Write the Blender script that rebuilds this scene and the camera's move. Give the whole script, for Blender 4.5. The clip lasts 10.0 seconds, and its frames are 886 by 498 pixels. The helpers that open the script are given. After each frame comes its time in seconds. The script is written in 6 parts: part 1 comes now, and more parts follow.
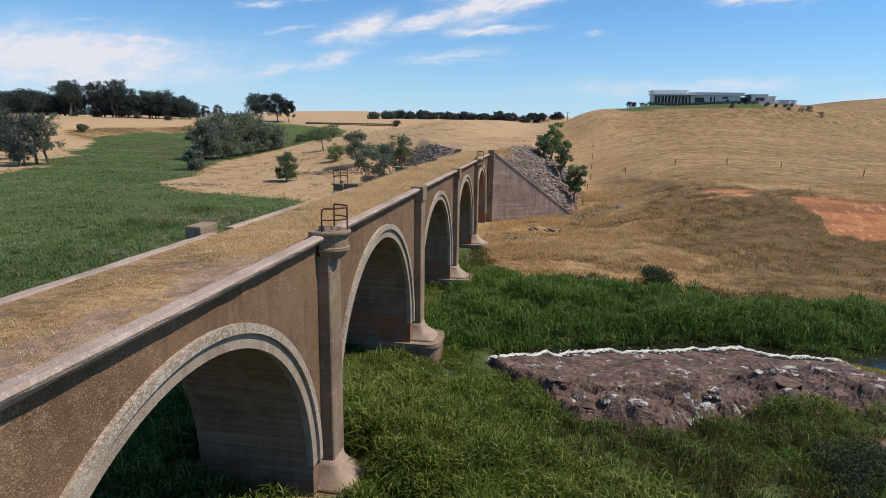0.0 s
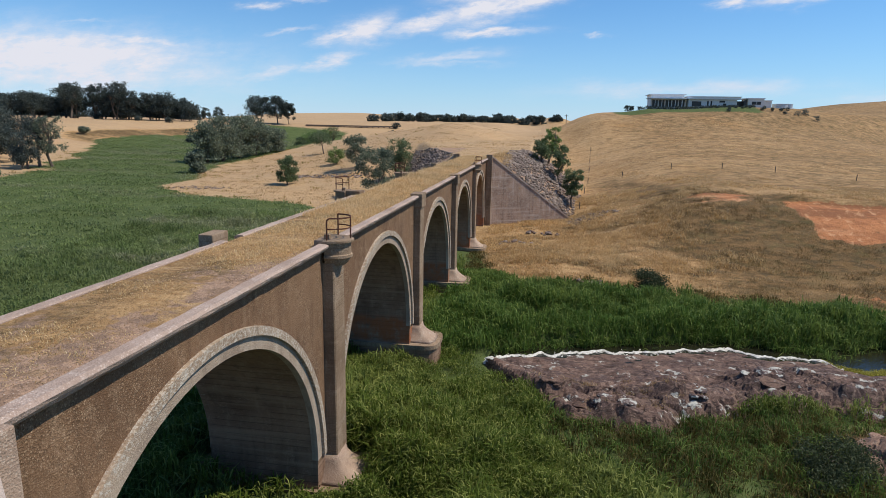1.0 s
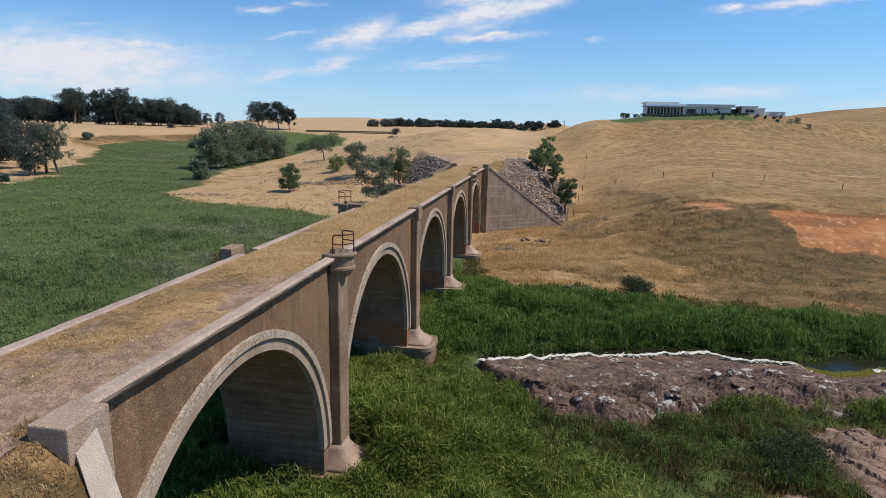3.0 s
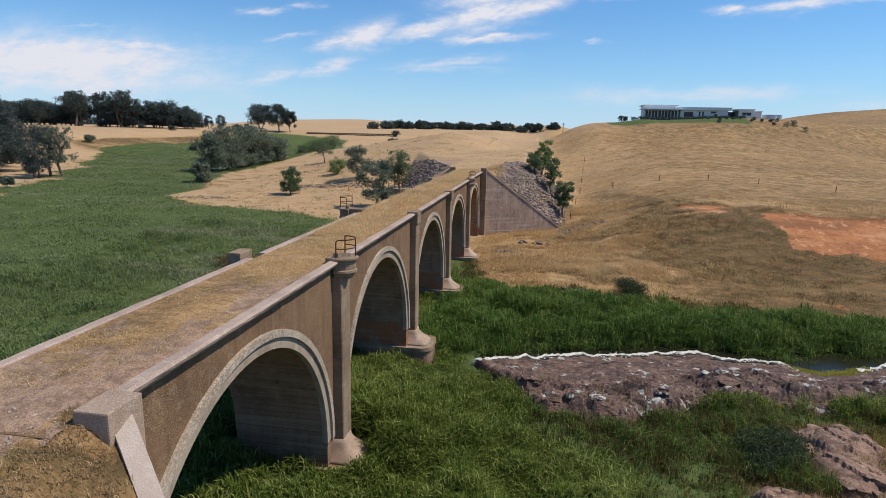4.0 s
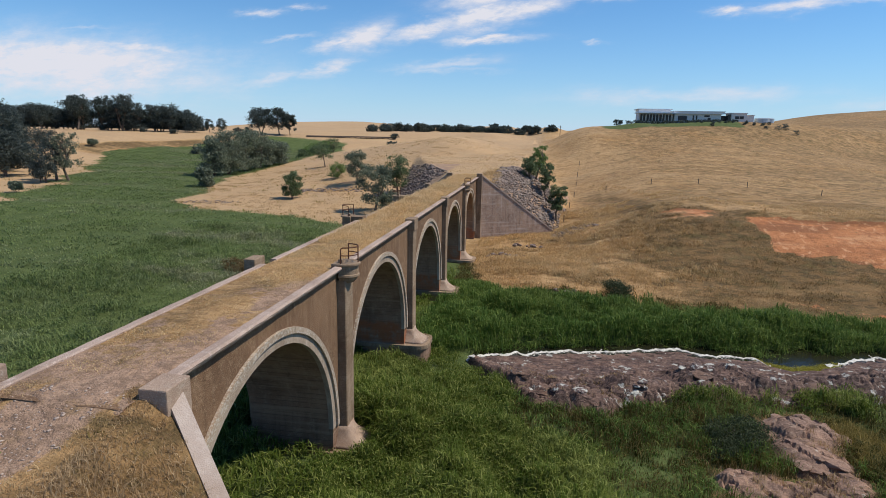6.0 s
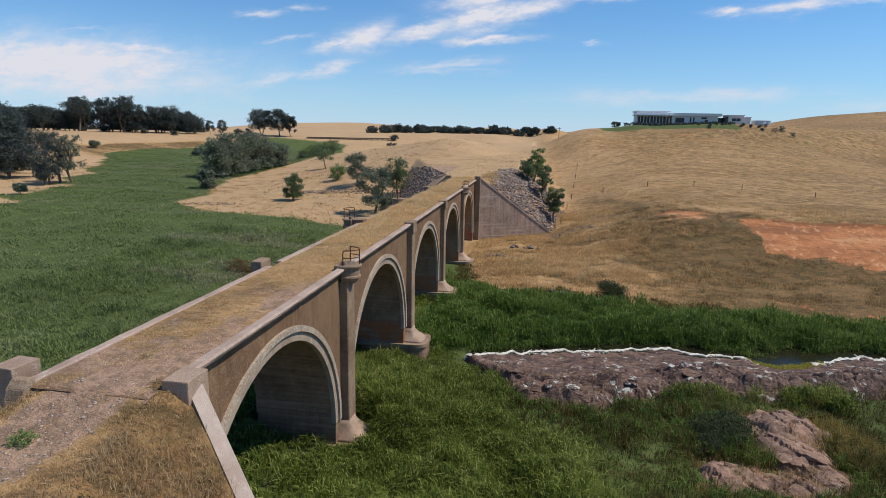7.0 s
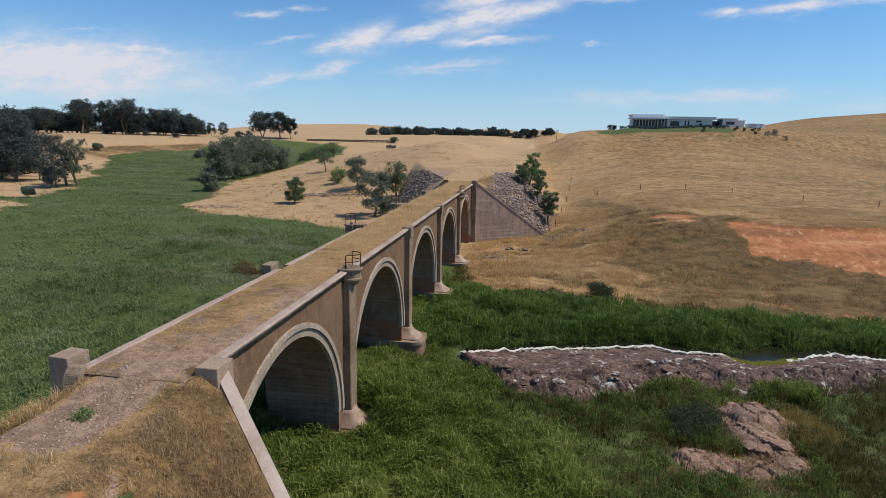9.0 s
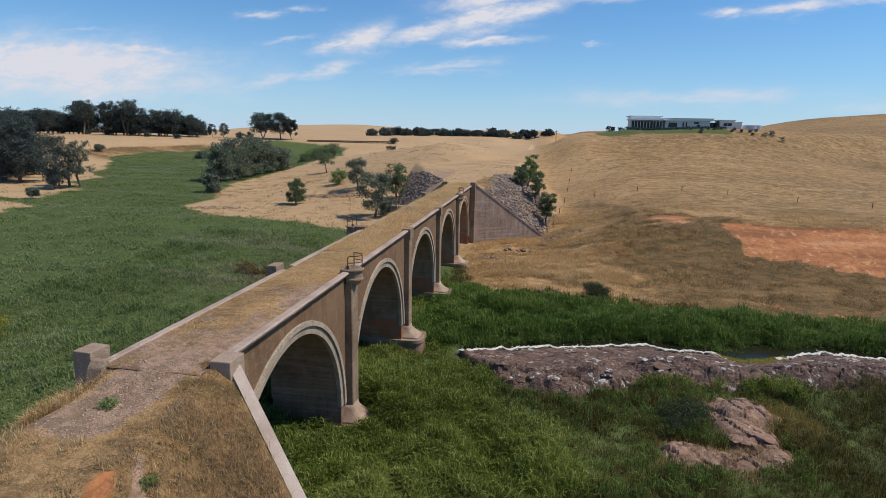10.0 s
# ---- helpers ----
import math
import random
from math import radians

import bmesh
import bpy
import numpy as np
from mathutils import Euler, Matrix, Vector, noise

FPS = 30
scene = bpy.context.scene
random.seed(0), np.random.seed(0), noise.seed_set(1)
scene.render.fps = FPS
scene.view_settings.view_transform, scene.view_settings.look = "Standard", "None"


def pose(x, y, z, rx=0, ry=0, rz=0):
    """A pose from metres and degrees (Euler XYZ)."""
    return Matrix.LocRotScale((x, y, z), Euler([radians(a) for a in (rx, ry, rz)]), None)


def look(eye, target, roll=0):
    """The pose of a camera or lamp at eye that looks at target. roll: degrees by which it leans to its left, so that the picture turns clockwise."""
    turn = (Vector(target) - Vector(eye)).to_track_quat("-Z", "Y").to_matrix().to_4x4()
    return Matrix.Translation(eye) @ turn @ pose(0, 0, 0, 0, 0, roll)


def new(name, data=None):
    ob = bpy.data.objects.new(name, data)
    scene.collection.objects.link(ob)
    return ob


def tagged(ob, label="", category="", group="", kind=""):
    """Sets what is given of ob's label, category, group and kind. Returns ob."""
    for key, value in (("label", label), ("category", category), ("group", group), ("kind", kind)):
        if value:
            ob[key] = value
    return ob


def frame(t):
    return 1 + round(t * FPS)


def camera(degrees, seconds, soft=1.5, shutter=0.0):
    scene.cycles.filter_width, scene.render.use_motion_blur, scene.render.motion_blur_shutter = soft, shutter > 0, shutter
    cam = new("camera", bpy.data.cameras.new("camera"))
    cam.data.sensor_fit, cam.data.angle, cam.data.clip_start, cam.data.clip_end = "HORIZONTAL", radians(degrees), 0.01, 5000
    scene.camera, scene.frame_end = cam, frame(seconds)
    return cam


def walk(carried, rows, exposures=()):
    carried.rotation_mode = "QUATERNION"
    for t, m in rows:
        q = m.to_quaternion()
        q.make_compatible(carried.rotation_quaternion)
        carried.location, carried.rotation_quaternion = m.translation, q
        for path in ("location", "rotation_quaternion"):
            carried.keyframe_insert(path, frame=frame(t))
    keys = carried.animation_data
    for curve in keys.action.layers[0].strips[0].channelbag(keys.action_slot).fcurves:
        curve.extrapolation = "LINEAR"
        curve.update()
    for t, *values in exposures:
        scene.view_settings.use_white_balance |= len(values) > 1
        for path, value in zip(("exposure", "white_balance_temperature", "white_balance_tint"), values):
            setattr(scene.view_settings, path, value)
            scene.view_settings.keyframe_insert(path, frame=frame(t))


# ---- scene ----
cam = camera(73.7, 10.0, soft=0.65)
PATH = [
    (0, (7.991, -3.314, 3.913), (7.674, -1.383, 3.502), 1.1),
    (0.5, (8.099, -3.977, 4.165), (7.783, -2.045, 3.757), 1.2),
    (1, (8.287, -4.662, 4.437), (7.972, -2.729, 4.031), 1.2),
    (1.5, (8.465, -5.362, 4.696), (8.151, -3.429, 4.291), 1.3),
    (2, (8.629, -6.096, 4.989), (8.315, -4.162, 4.588), 1.2),
    (2.5, (8.85, -6.791, 5.243), (8.536, -4.856, 4.846), 1.3),
    (4, (9.448, -8.988, 5.924), (9.134, -7.052, 5.535), 1.3),
    (4.5, (9.655, -9.764, 6.155), (9.341, -7.827, 5.768), 1.3),
    (5, (9.844, -10.529, 6.376), (9.532, -8.591, 5.989), 1.3),
    (5.5, (10.062, -11.331, 6.62), (9.75, -9.394, 6.234), 1.2),
    (7, (10.676, -13.689, 7.299), (10.365, -11.751, 6.916), 1.2),
    (7.5, (10.86, -14.465, 7.519), (10.55, -12.527, 7.137), 1.2),
    (8, (11.07, -15.213, 7.736), (10.76, -13.274, 7.353), 1.2),
    (8.5, (11.337, -16.007, 7.952), (11.026, -14.068, 7.571), 1.2),
    (9, (11.528, -16.731, 8.168), (11.218, -14.792, 7.787), 1.2),
    (9.5, (11.759, -17.518, 8.369), (11.448, -15.579, 7.991), 1.2),
    (10, (11.894, -18.241, 8.545), (11.584, -16.302, 8.165), 1.2),
]
walk(cam, [(t, look(eye, target, roll)) for t, eye, target, roll in PATH], exposures=[(0.0, 0.0), (5.0, -0.03), (10.0, -0.14)])

# ---- light ----
SUN_EL, SUN_AZ = radians(56), radians(8)      # azimuth from +x towards +y
world = bpy.data.worlds.new("sky")
scene.world = world
world.use_nodes = True
wt = world.node_tree
wt.nodes.clear()


def wmix(blend='MIX'):
    n = wt.nodes.new("ShaderNodeMix")
    n.data_type, n.blend_type = 'RGBA', blend
    return n


def wmath(op, a, b=None, clamp=False):
    n = wt.nodes.new("ShaderNodeMath")
    n.operation, n.use_clamp = op, clamp
    for i, v in enumerate((a, b)):
        if v is None:
            continue
        if isinstance(v, (int, float)):
            n.inputs[i].default_value = v
        else:
            wt.links.new(v, n.inputs[i])
    return n.outputs[0]


w_out = wt.nodes.new("ShaderNodeOutputWorld")
w_bg = wt.nodes.new("ShaderNodeBackground")
w_sky = wt.nodes.new("ShaderNodeTexSky")
w_sky.sky_type, w_sky.sun_disc, w_sky.sun_elevation, w_sky.sun_rotation = 'NISHITA', False, SUN_EL, radians(90) - SUN_AZ
w_sky.air_density, w_sky.dust_density, w_sky.ozone_density = 1.0, 0.0, 1.5
w_co = wt.nodes.new("ShaderNodeTexCoord")
w_sep = wt.nodes.new("ShaderNodeSeparateXYZ")
wt.links.new(w_co.outputs["Generated"], w_sep.inputs[0])
w_y = wmath('MAXIMUM', wmath('ABSOLUTE', w_sep.outputs[1]), 0.08)
w_u, w_v = wmath('DIVIDE', w_sep.outputs[0], w_y), wmath('DIVIDE', w_sep.outputs[2], w_y)
w_noise = wt.nodes.new("ShaderNodeTexNoise")
w_noise.inputs["Scale"].default_value, w_noise.inputs["Detail"].default_value, w_noise.inputs["Roughness"].default_value = 1.0, 9.0, 0.68
w_comb = wt.nodes.new("ShaderNodeCombineXYZ")
wt.links.new(wmath('ADD', wmath('MULTIPLY', w_u, 8.0), wmath('MULTIPLY', w_v, -6.0)), w_comb.inputs[0])
wt.links.new(wmath('MULTIPLY', w_v, 22.0), w_comb.inputs[1])
wt.links.new(w_comb.outputs[0], w_noise.inputs["Vector"])
# wisps: centre u, v, half length, half height, slope, weight
BANK = [(-0.88, 0.115, 0.30, 0.044, -0.05, 1.45), (-0.72, 0.139, 0.13, 0.009, -0.10, 1.0), (-0.84, 0.078, 0.30, 0.032, 0.0, 0.95), (-0.82, 0.172, 0.05, 0.004, 0.0, 0.6), (-0.57, 0.119, 0.05, 0.004, 0.0, 0.5)]
STREAMER = [(-0.300, 0.153, 0.050, 0.021, 0.20, 1.3), (-0.350, 0.146, 0.035, 0.011, 0.3, 1.0), (-0.200, 0.165, 0.075, 0.013, 0.22, 1.2), (-0.110, 0.186, 0.065, 0.021, 0.30, 1.3),
            (-0.030, 0.198, 0.085, 0.015, 0.22, 1.25), (0.060, 0.209, 0.08, 0.007, 0.1, 0.8), (-0.100, 0.215, 0.08, 0.020, 0.1, 1.2), (-0.100, 0.150, 0.075, 0.007, 0.04, 1.1)]
SCRAPS = [(-0.365, 0.104, 0.042, 0.011, 0.25, 1.05), (-0.465, 0.085, 0.075, 0.010, 0.18, 0.75), (-0.165, 0.110, 0.075, 0.008, 0.08, 0.8), (-0.175, 0.100, 0.08, 0.004, 0.0, 0.6), (-0.44, 0.153, 0.05, 0.004, 0.1, 0.5),
          (0.268, 0.189, 0.026, 0.006, 0.0, 1.1), (0.365, 0.197, 0.06, 0.008, 0.1, 1.1), (0.46, 0.204, 0.06, 0.005, 0.0, 0.7), (0.21, 0.065, 0.18, 0.012, 0.02, 0.7),
          (0.52, 0.055, 0.10, 0.012, 0.05, 0.45), (-0.485, 0.194, 0.038, 0.006, 0.05, 0.9), (-0.412, 0.203, 0.028, 0.004, 0.0, 0.7), (0.075, 0.144, 0.016, 0.003, 0.0, 0.8)]
w_warp = wt.nodes.new("ShaderNodeTexNoise")
w_warp.inputs["Scale"].default_value, w_warp.inputs["Detail"].default_value, w_warp.inputs["Roughness"].default_value = 2.2, 6.0, 0.62
wt.links.new(w_comb.outputs[0], w_warp.inputs["Vector"])
w_off = wt.nodes.new("ShaderNodeSeparateColor")
wt.links.new(w_warp.outputs["Color"], w_off.inputs[0])
w_mu = wmath('ADD', w_u, wmath('MULTIPLY', wmath('SUBTRACT', w_off.outputs[0], 0.5), 0.10))
w_mv = wmath('ADD', w_v, wmath('MULTIPLY', wmath('SUBTRACT', w_off.outputs[1], 0.5), 0.030))
w_mask = None
for u0, v0, a, b, k, wgt in BANK + STREAMER + SCRAPS:
    du = wmath('SUBTRACT', w_mu, u0)
    dv = wmath('SUBTRACT', wmath('SUBTRACT', w_mv, v0), wmath('MULTIPLY', du, k))
    e = wmath('ADD', wmath('POWER', wmath('ABSOLUTE', wmath('DIVIDE', du, a)), 2.0), wmath('POWER', wmath('ABSOLUTE', wmath('DIVIDE', dv, b)), 2.0))
    g = wmath('MULTIPLY', wmath('POWER', 2.718, wmath('MULTIPLY', e, -1.0)), wgt)
    w_mask = g if w_mask is None else wmath('MAXIMUM', w_mask, g)
w_n = wmath('MULTIPLY', wmath('SUBTRACT', w_noise.outputs[0], 0.36), 3.4, True)
w_fac = wmath('MULTIPLY', wmath('ADD', wmath('MULTIPLY', wmath('POWER', w_n, 1.3), w_mask), wmath('MULTIPLY', wmath('POWER', w_mask, 1.6), 0.52)), 0.92, True)
w_mix = wmix()
wt.links.new(w_fac, w_mix.inputs[0])
w_tint = wmix('MULTIPLY')
w_tint.inputs[0].default_value = 1.0
w_tint.inputs[7].default_value = (0.47, 0.93, 1.32, 1)
wt.links.new(w_sky.outputs[0], w_tint.inputs[6])
w_haze = wmix()
wt.links.new(wmath('MULTIPLY', wmath('POWER', 2.718, wmath('MULTIPLY', wmath('ABSOLUTE', w_sep.outputs[2]), -11.0)), 0.8), w_haze.inputs[0])
wt.links.new(w_tint.outputs[2], w_haze.inputs[6])
w_haze.inputs[7].default_value = (5.8, 7.0, 9.1, 1)
wt.links.new(w_haze.outputs[2], w_mix.inputs[6])
w_mix.inputs[7].default_value = (7.7, 7.8, 8.6, 1)
w_bg.inputs["Strength"].default_value = 0.10
wt.links.new(w_mix.outputs[2], w_bg.inputs["Color"])
wt.links.new(w_bg.outputs[0], w_out.inputs["Surface"])

sun_data = bpy.data.lights.new("sun", 'SUN')
sun_data.energy, sun_data.angle, sun_data.color = 4.45, radians(0.5), (1.0, 0.925, 0.81)
sun = new("sun", sun_data)
sd = Vector((math.cos(SUN_EL) * math.cos(SUN_AZ), math.cos(SUN_EL) * math.sin(SUN_AZ), math.sin(SUN_EL)))
sun.matrix_world = look(sd * 100, (0, 0, 0))
scene.view_settings.exposure = 0.0


# ---- materials ----
class Mat:
    """A small builder for node materials in object or world space."""

    def __init__(self, name, rough=0.9):
        self.m = bpy.data.materials.new(name)
        self.m.use_nodes = True
        self.t = self.m.node_tree
        self.p = self.t.nodes["Principled BSDF"]
        self.p.inputs["Roughness"].default_value = rough
        self.p.inputs["Specular IOR Level"].default_value = 0.25
        self.geo = self.t.nodes.new("ShaderNodeNewGeometry")
        self.pos = self.geo.outputs["Position"]

    def link(self, a, b):
        self.t.links.new(a, b)

    def put(self, sock, v):
        if isinstance(v, (int, float)):
            sock.default_value = v
        elif isinstance(v, tuple):
            sock.default_value = (*v, 1) if len(v) == 3 else v
        else:
            self.link(v, sock)

    def math(self, op, a, b=0.0, clamp=False):
        n = self.t.nodes.new("ShaderNodeMath")
        n.operation, n.use_clamp = op, clamp
        self.put(n.inputs[0], a)
        self.put(n.inputs[1], b)
        return n.outputs[0]

    def scaled(self, sx, sy, sz, src=None):
        n = self.t.nodes.new("ShaderNodeMapping")
        self.link(src or self.pos, n.inputs["Vector"])
        n.inputs["Scale"].default_value = (sx, sy, sz)
        return n.outputs[0]

    def noise(self, scale, detail=4, rough=0.6, vec=None, distort=0.0):
        n = self.t.nodes.new("ShaderNodeTexNoise")
        self.link(vec or self.pos, n.inputs["Vector"])
        n.inputs["Scale"].default_value, n.inputs["Detail"].default_value = scale, detail
        n.inputs["Roughness"].default_value, n.inputs["Distortion"].default_value = rough, distort
        return n.outputs[0]

    def voronoi(self, scale, vec=None, feature='F1'):
        n = self.t.nodes.new("ShaderNodeTexVoronoi")
        n.feature = feature
        self.link(vec or self.pos, n.inputs["Vector"])
        n.inputs["Scale"].default_value = scale
        return n

    def step(self, v, lo, hi, out_lo=0.0, out_hi=1.0):
        n = self.t.nodes.new("ShaderNodeMapRange")
        n.interpolation_type = 'SMOOTHSTEP'
        self.put(n.inputs[0], v)
        for i, x in enumerate((lo, hi, out_lo, out_hi)):
            n.inputs[i + 1].default_value = x
        return n.outputs[0]

    def mix(self, fac, a, b, blend='MIX'):
        n = self.t.nodes.new("ShaderNodeMix")
        n.data_type, n.blend_type = 'RGBA', blend
        self.put(n.inputs[0], fac)
        self.put(n.inputs[6], a)
        self.put(n.inputs[7], b)
        return n.outputs[2]

    def bump(self, h, strength, dist):
        n = self.t.nodes.new("ShaderNodeBump")
        n.inputs["Strength"].default_value, n.inputs["Distance"].default_value = strength, dist
        self.link(h, n.inputs["Height"])
        self.link(n.outputs[0], self.p.inputs["Normal"])

    def colour(self, c):
        self.put(self.p.inputs["Base Color"], c)
        return self.m


def concrete(name, base, dark, pale, speck=0.5, boards=0.0, lichen=0.0, rust=0.0, streak=0.5, crust=0.62):
    """Old cast concrete: exposed stones, board marks, rain streaks, lichen and iron stains."""
    k = Mat(name, 0.92)
    big = k.noise(0.35, 5, 0.6)
    mid = k.noise(2.2, 5, 0.65)
    c = k.mix(k.step(big, 0.35, 0.68), base, dark)
    c = k.mix(k.math('MULTIPLY', k.step(mid, 0.5, 0.75), 0.5), c, pale)
    st = k.noise(1.0, 5, 0.65, k.scaled(2.2, 2.2, 0.16))
    c = k.mix(k.math('MULTIPLY', k.step(st, 0.50, 0.72), streak), c, tuple(v * 0.55 for v in dark))
    c = k.mix(k.math('MULTIPLY', k.step(st, 0.46, 0.30), streak * 0.7), c, pale)
    stones = k.voronoi(24.0)
    peb = k.t.nodes.new("ShaderNodeSeparateColor")
    k.link(stones.outputs["Color"], peb.inputs[0])
    worn = k.step(k.noise(0.55, 4, 0.65), 0.38, 0.62, 0.25, 1.0)
    pick = k.math('MULTIPLY', k.step(peb.outputs[0], 0.62, 0.72), k.step(stones.outputs["Distance"], 0.55, 0.35))
    c = k.mix(k.math('MULTIPLY', k.math('MULTIPLY', pick, worn), speck), c, tuple(min(v * 1.25, 0.75) for v in pale))
    dk = k.math('MULTIPLY', k.step(peb.outputs[1], 0.74, 0.82), worn)
    c = k.mix(k.math('MULTIPLY', dk, speck * 0.6), c, tuple(v * 0.45 for v in dark))
    tiny = k.noise(38.0, 2, 0.6)
    c = k.mix(k.math('MULTIPLY', k.math('MULTIPLY', k.step(tiny, 0.54, 0.70), worn), speck * 0.8), c, pale)
    c = k.mix(k.math('MULTIPLY', k.math('MULTIPLY', k.step(tiny, 0.44, 0.30), worn), speck * 0.6), c, tuple(v * 0.45 for v in dark))
    h = k.math('ADD', k.math('MULTIPLY', tiny, 0.6), k.math('MULTIPLY', stones.outputs["Distance"], 0.5))
    if boards:
        sep = k.t.nodes.new("ShaderNodeSeparateXYZ")
        k.link(k.pos, sep.inputs[0])
        zz = k.math('ADD', sep.outputs[2], k.math('MULTIPLY', k.noise(0.8, 2), 0.05))
        fr = k.math('ABSOLUTE', k.math('SUBTRACT', k.math('FRACT', k.math('MULTIPLY', zz, 3.2)), 0.5))
        line = k.step(fr, 0.44, 0.5)
        patch = k.step(k.noise(1.0, 3, 0.6, k.scaled(0.5, 0.5, 1.6)), 0.36, 0.52)
        c = k.mix(k.math('MULTIPLY', k.math('MULTIPLY', line, patch), boards), c, tuple(v * 0.4 for v in dark))
        band = k.noise(1.0, 3, 0.5, k.scaled(0.15, 0.15, 3.0))
        c = k.mix(k.math('MULTIPLY', k.step(band, 0.5, 0.7), 0.45 * boards), c, pale)
        h = k.math('SUBTRACT', h, k.math('MULTIPLY', line, 0.6))
    if rust:
        sz = k.t.nodes.new("ShaderNodeSeparateXYZ")
        k.link(k.pos, sz.inputs[0])
        r = k.math('MULTIPLY', k.step(k.noise(0.9, 5, 0.7, k.scaled(1, 1, 0.8)), 0.34, 0.60), k.math('MULTIPLY', k.step(sz.outputs[2], -8.2, -8.7), k.step(sz.outputs[2], -10.4, -10.1)))
        r = k.math('MULTIPLY', r, k.step(sz.outputs[1], 22.0, 26.0))
        c = k.mix(k.math('MULTIPLY', r, rust), c, (0.32, 0.10, 0.035))
    if lichen:
        l = k.step(k.noise(11.0, 6, 0.75), crust, crust + 0.10)
        c = k.mix(k.math('MULTIPLY', l, lichen), c, (0.54, 0.485, 0.405))
        o = k.step(k.noise(0.9, 5, 0.7), 0.60, 0.72)
        c = k.mix(k.math('MULTIPLY', o, lichen * 0.6), c, (0.34, 0.21, 0.06))
    k.bump(h, 0.8, 0.03)
    return k.colour(c)


M_WALL = concrete("brown_concrete", (0.210, 0.122, 0.067), (0.132, 0.073, 0.040), (0.325, 0.220, 0.137), 0.9, streak=0.5)
M_RING = concrete("ring_concrete", (0.40, 0.315, 0.235), (0.27, 0.20, 0.145), (0.50, 0.42, 0.33), 0.35, lichen=0.25)
M_HOOD = concrete("hood_concrete", (0.38, 0.285, 0.20), (0.25, 0.175, 0.115), (0.52, 0.44, 0.35), 0.6, lichen=0.85, crust=0.485)
M_PIL = concrete("pilaster_concrete", (0.31, 0.215, 0.138), (0.18, 0.117, 0.070), (0.45, 0.36, 0.26), 0.5, boards=0.25, lichen=0.3)
M_COPING = concrete("coping_concrete", (0.43, 0.32, 0.255), (0.30, 0.215, 0.165), (0.58, 0.48, 0.41), 0.5, lichen=0.4, streak=0.15)
M_PIER = concrete("pier_concrete", (0.28, 0.172, 0.112), (0.18, 0.105, 0.067), (0.37, 0.26, 0.178), 0.25, boards=0.9, rust=0.85)
M_WING = concrete("wing_concrete", (0.43, 0.275, 0.190), (0.26, 0.165, 0.118), (0.60, 0.50, 0.43), 0.3, boards=1.0, lichen=0.65, streak=0.8, crust=0.51)
M_CAP = concrete("wing_cap_concrete", (0.46, 0.375, 0.315), (0.34, 0.255, 0.20), (0.56, 0.48, 0.42), 0.22, lichen=0.3, streak=0.1)
M_BLOCK = concrete("block_concrete", (0.40, 0.285, 0.205), (0.26, 0.175, 0.125), (0.54, 0.45, 0.36), 0.55, lichen=0.35, streak=0.25)

k = Mat("rusted_iron", 0.8)
M_RUST = k.colour(k.mix(k.step(k.noise(9.0, 4), 0.4, 0.65), (0.075, 0.032, 0.022), (0.16, 0.065, 0.035)))


def plain(name, c, c2, scale=2.0, rough=0.85, metal=0.0, bump=0.0):
    k = Mat(name, rough)
    n = k.noise(scale, 4, 0.65)
    k.p.inputs["Metallic"].default_value = metal
    if bump:
        k.bump(n, bump, 0.05)
    return k.colour(k.mix(k.step(n, 0.35, 0.68), c, c2))


M_CREAM = plain("pale_stucco", (0.70, 0.70, 0.68), (0.62, 0.62, 0.60))
M_GREYWALL = plain("grey_cladding", (0.72, 0.74, 0.74), (0.64, 0.66, 0.66))
M_ROOF = plain("steel_roof", (0.78, 0.80, 0.82), (0.70, 0.73, 0.75), rough=0.5)
M_DARK = plain("dark_opening", (0.035, 0.04, 0.045), (0.05, 0.055, 0.06), rough=0.2)
M_TANK = plain("tank_steel", (0.55, 0.58, 0.60), (0.42, 0.45, 0.47), rough=0.45, metal=0.4)
M_SPRAY = plain("spray_paint", (0.05, 0.07, 0.11), (0.03, 0.04, 0.07), 3.0, rough=0.6)
M_POST = plain("weathered_post", (0.17, 0.13, 0.10), (0.10, 0.08, 0.065), 6.0)
M_FOAM = plain("white_water", (0.70, 0.69, 0.64), (0.42, 0.38, 0.30), 7.0, rough=0.5, bump=0.8)
M_BARK = plain("gum_bark", (0.19, 0.15, 0.115), (0.10, 0.075, 0.06), 5.0, bump=0.4)


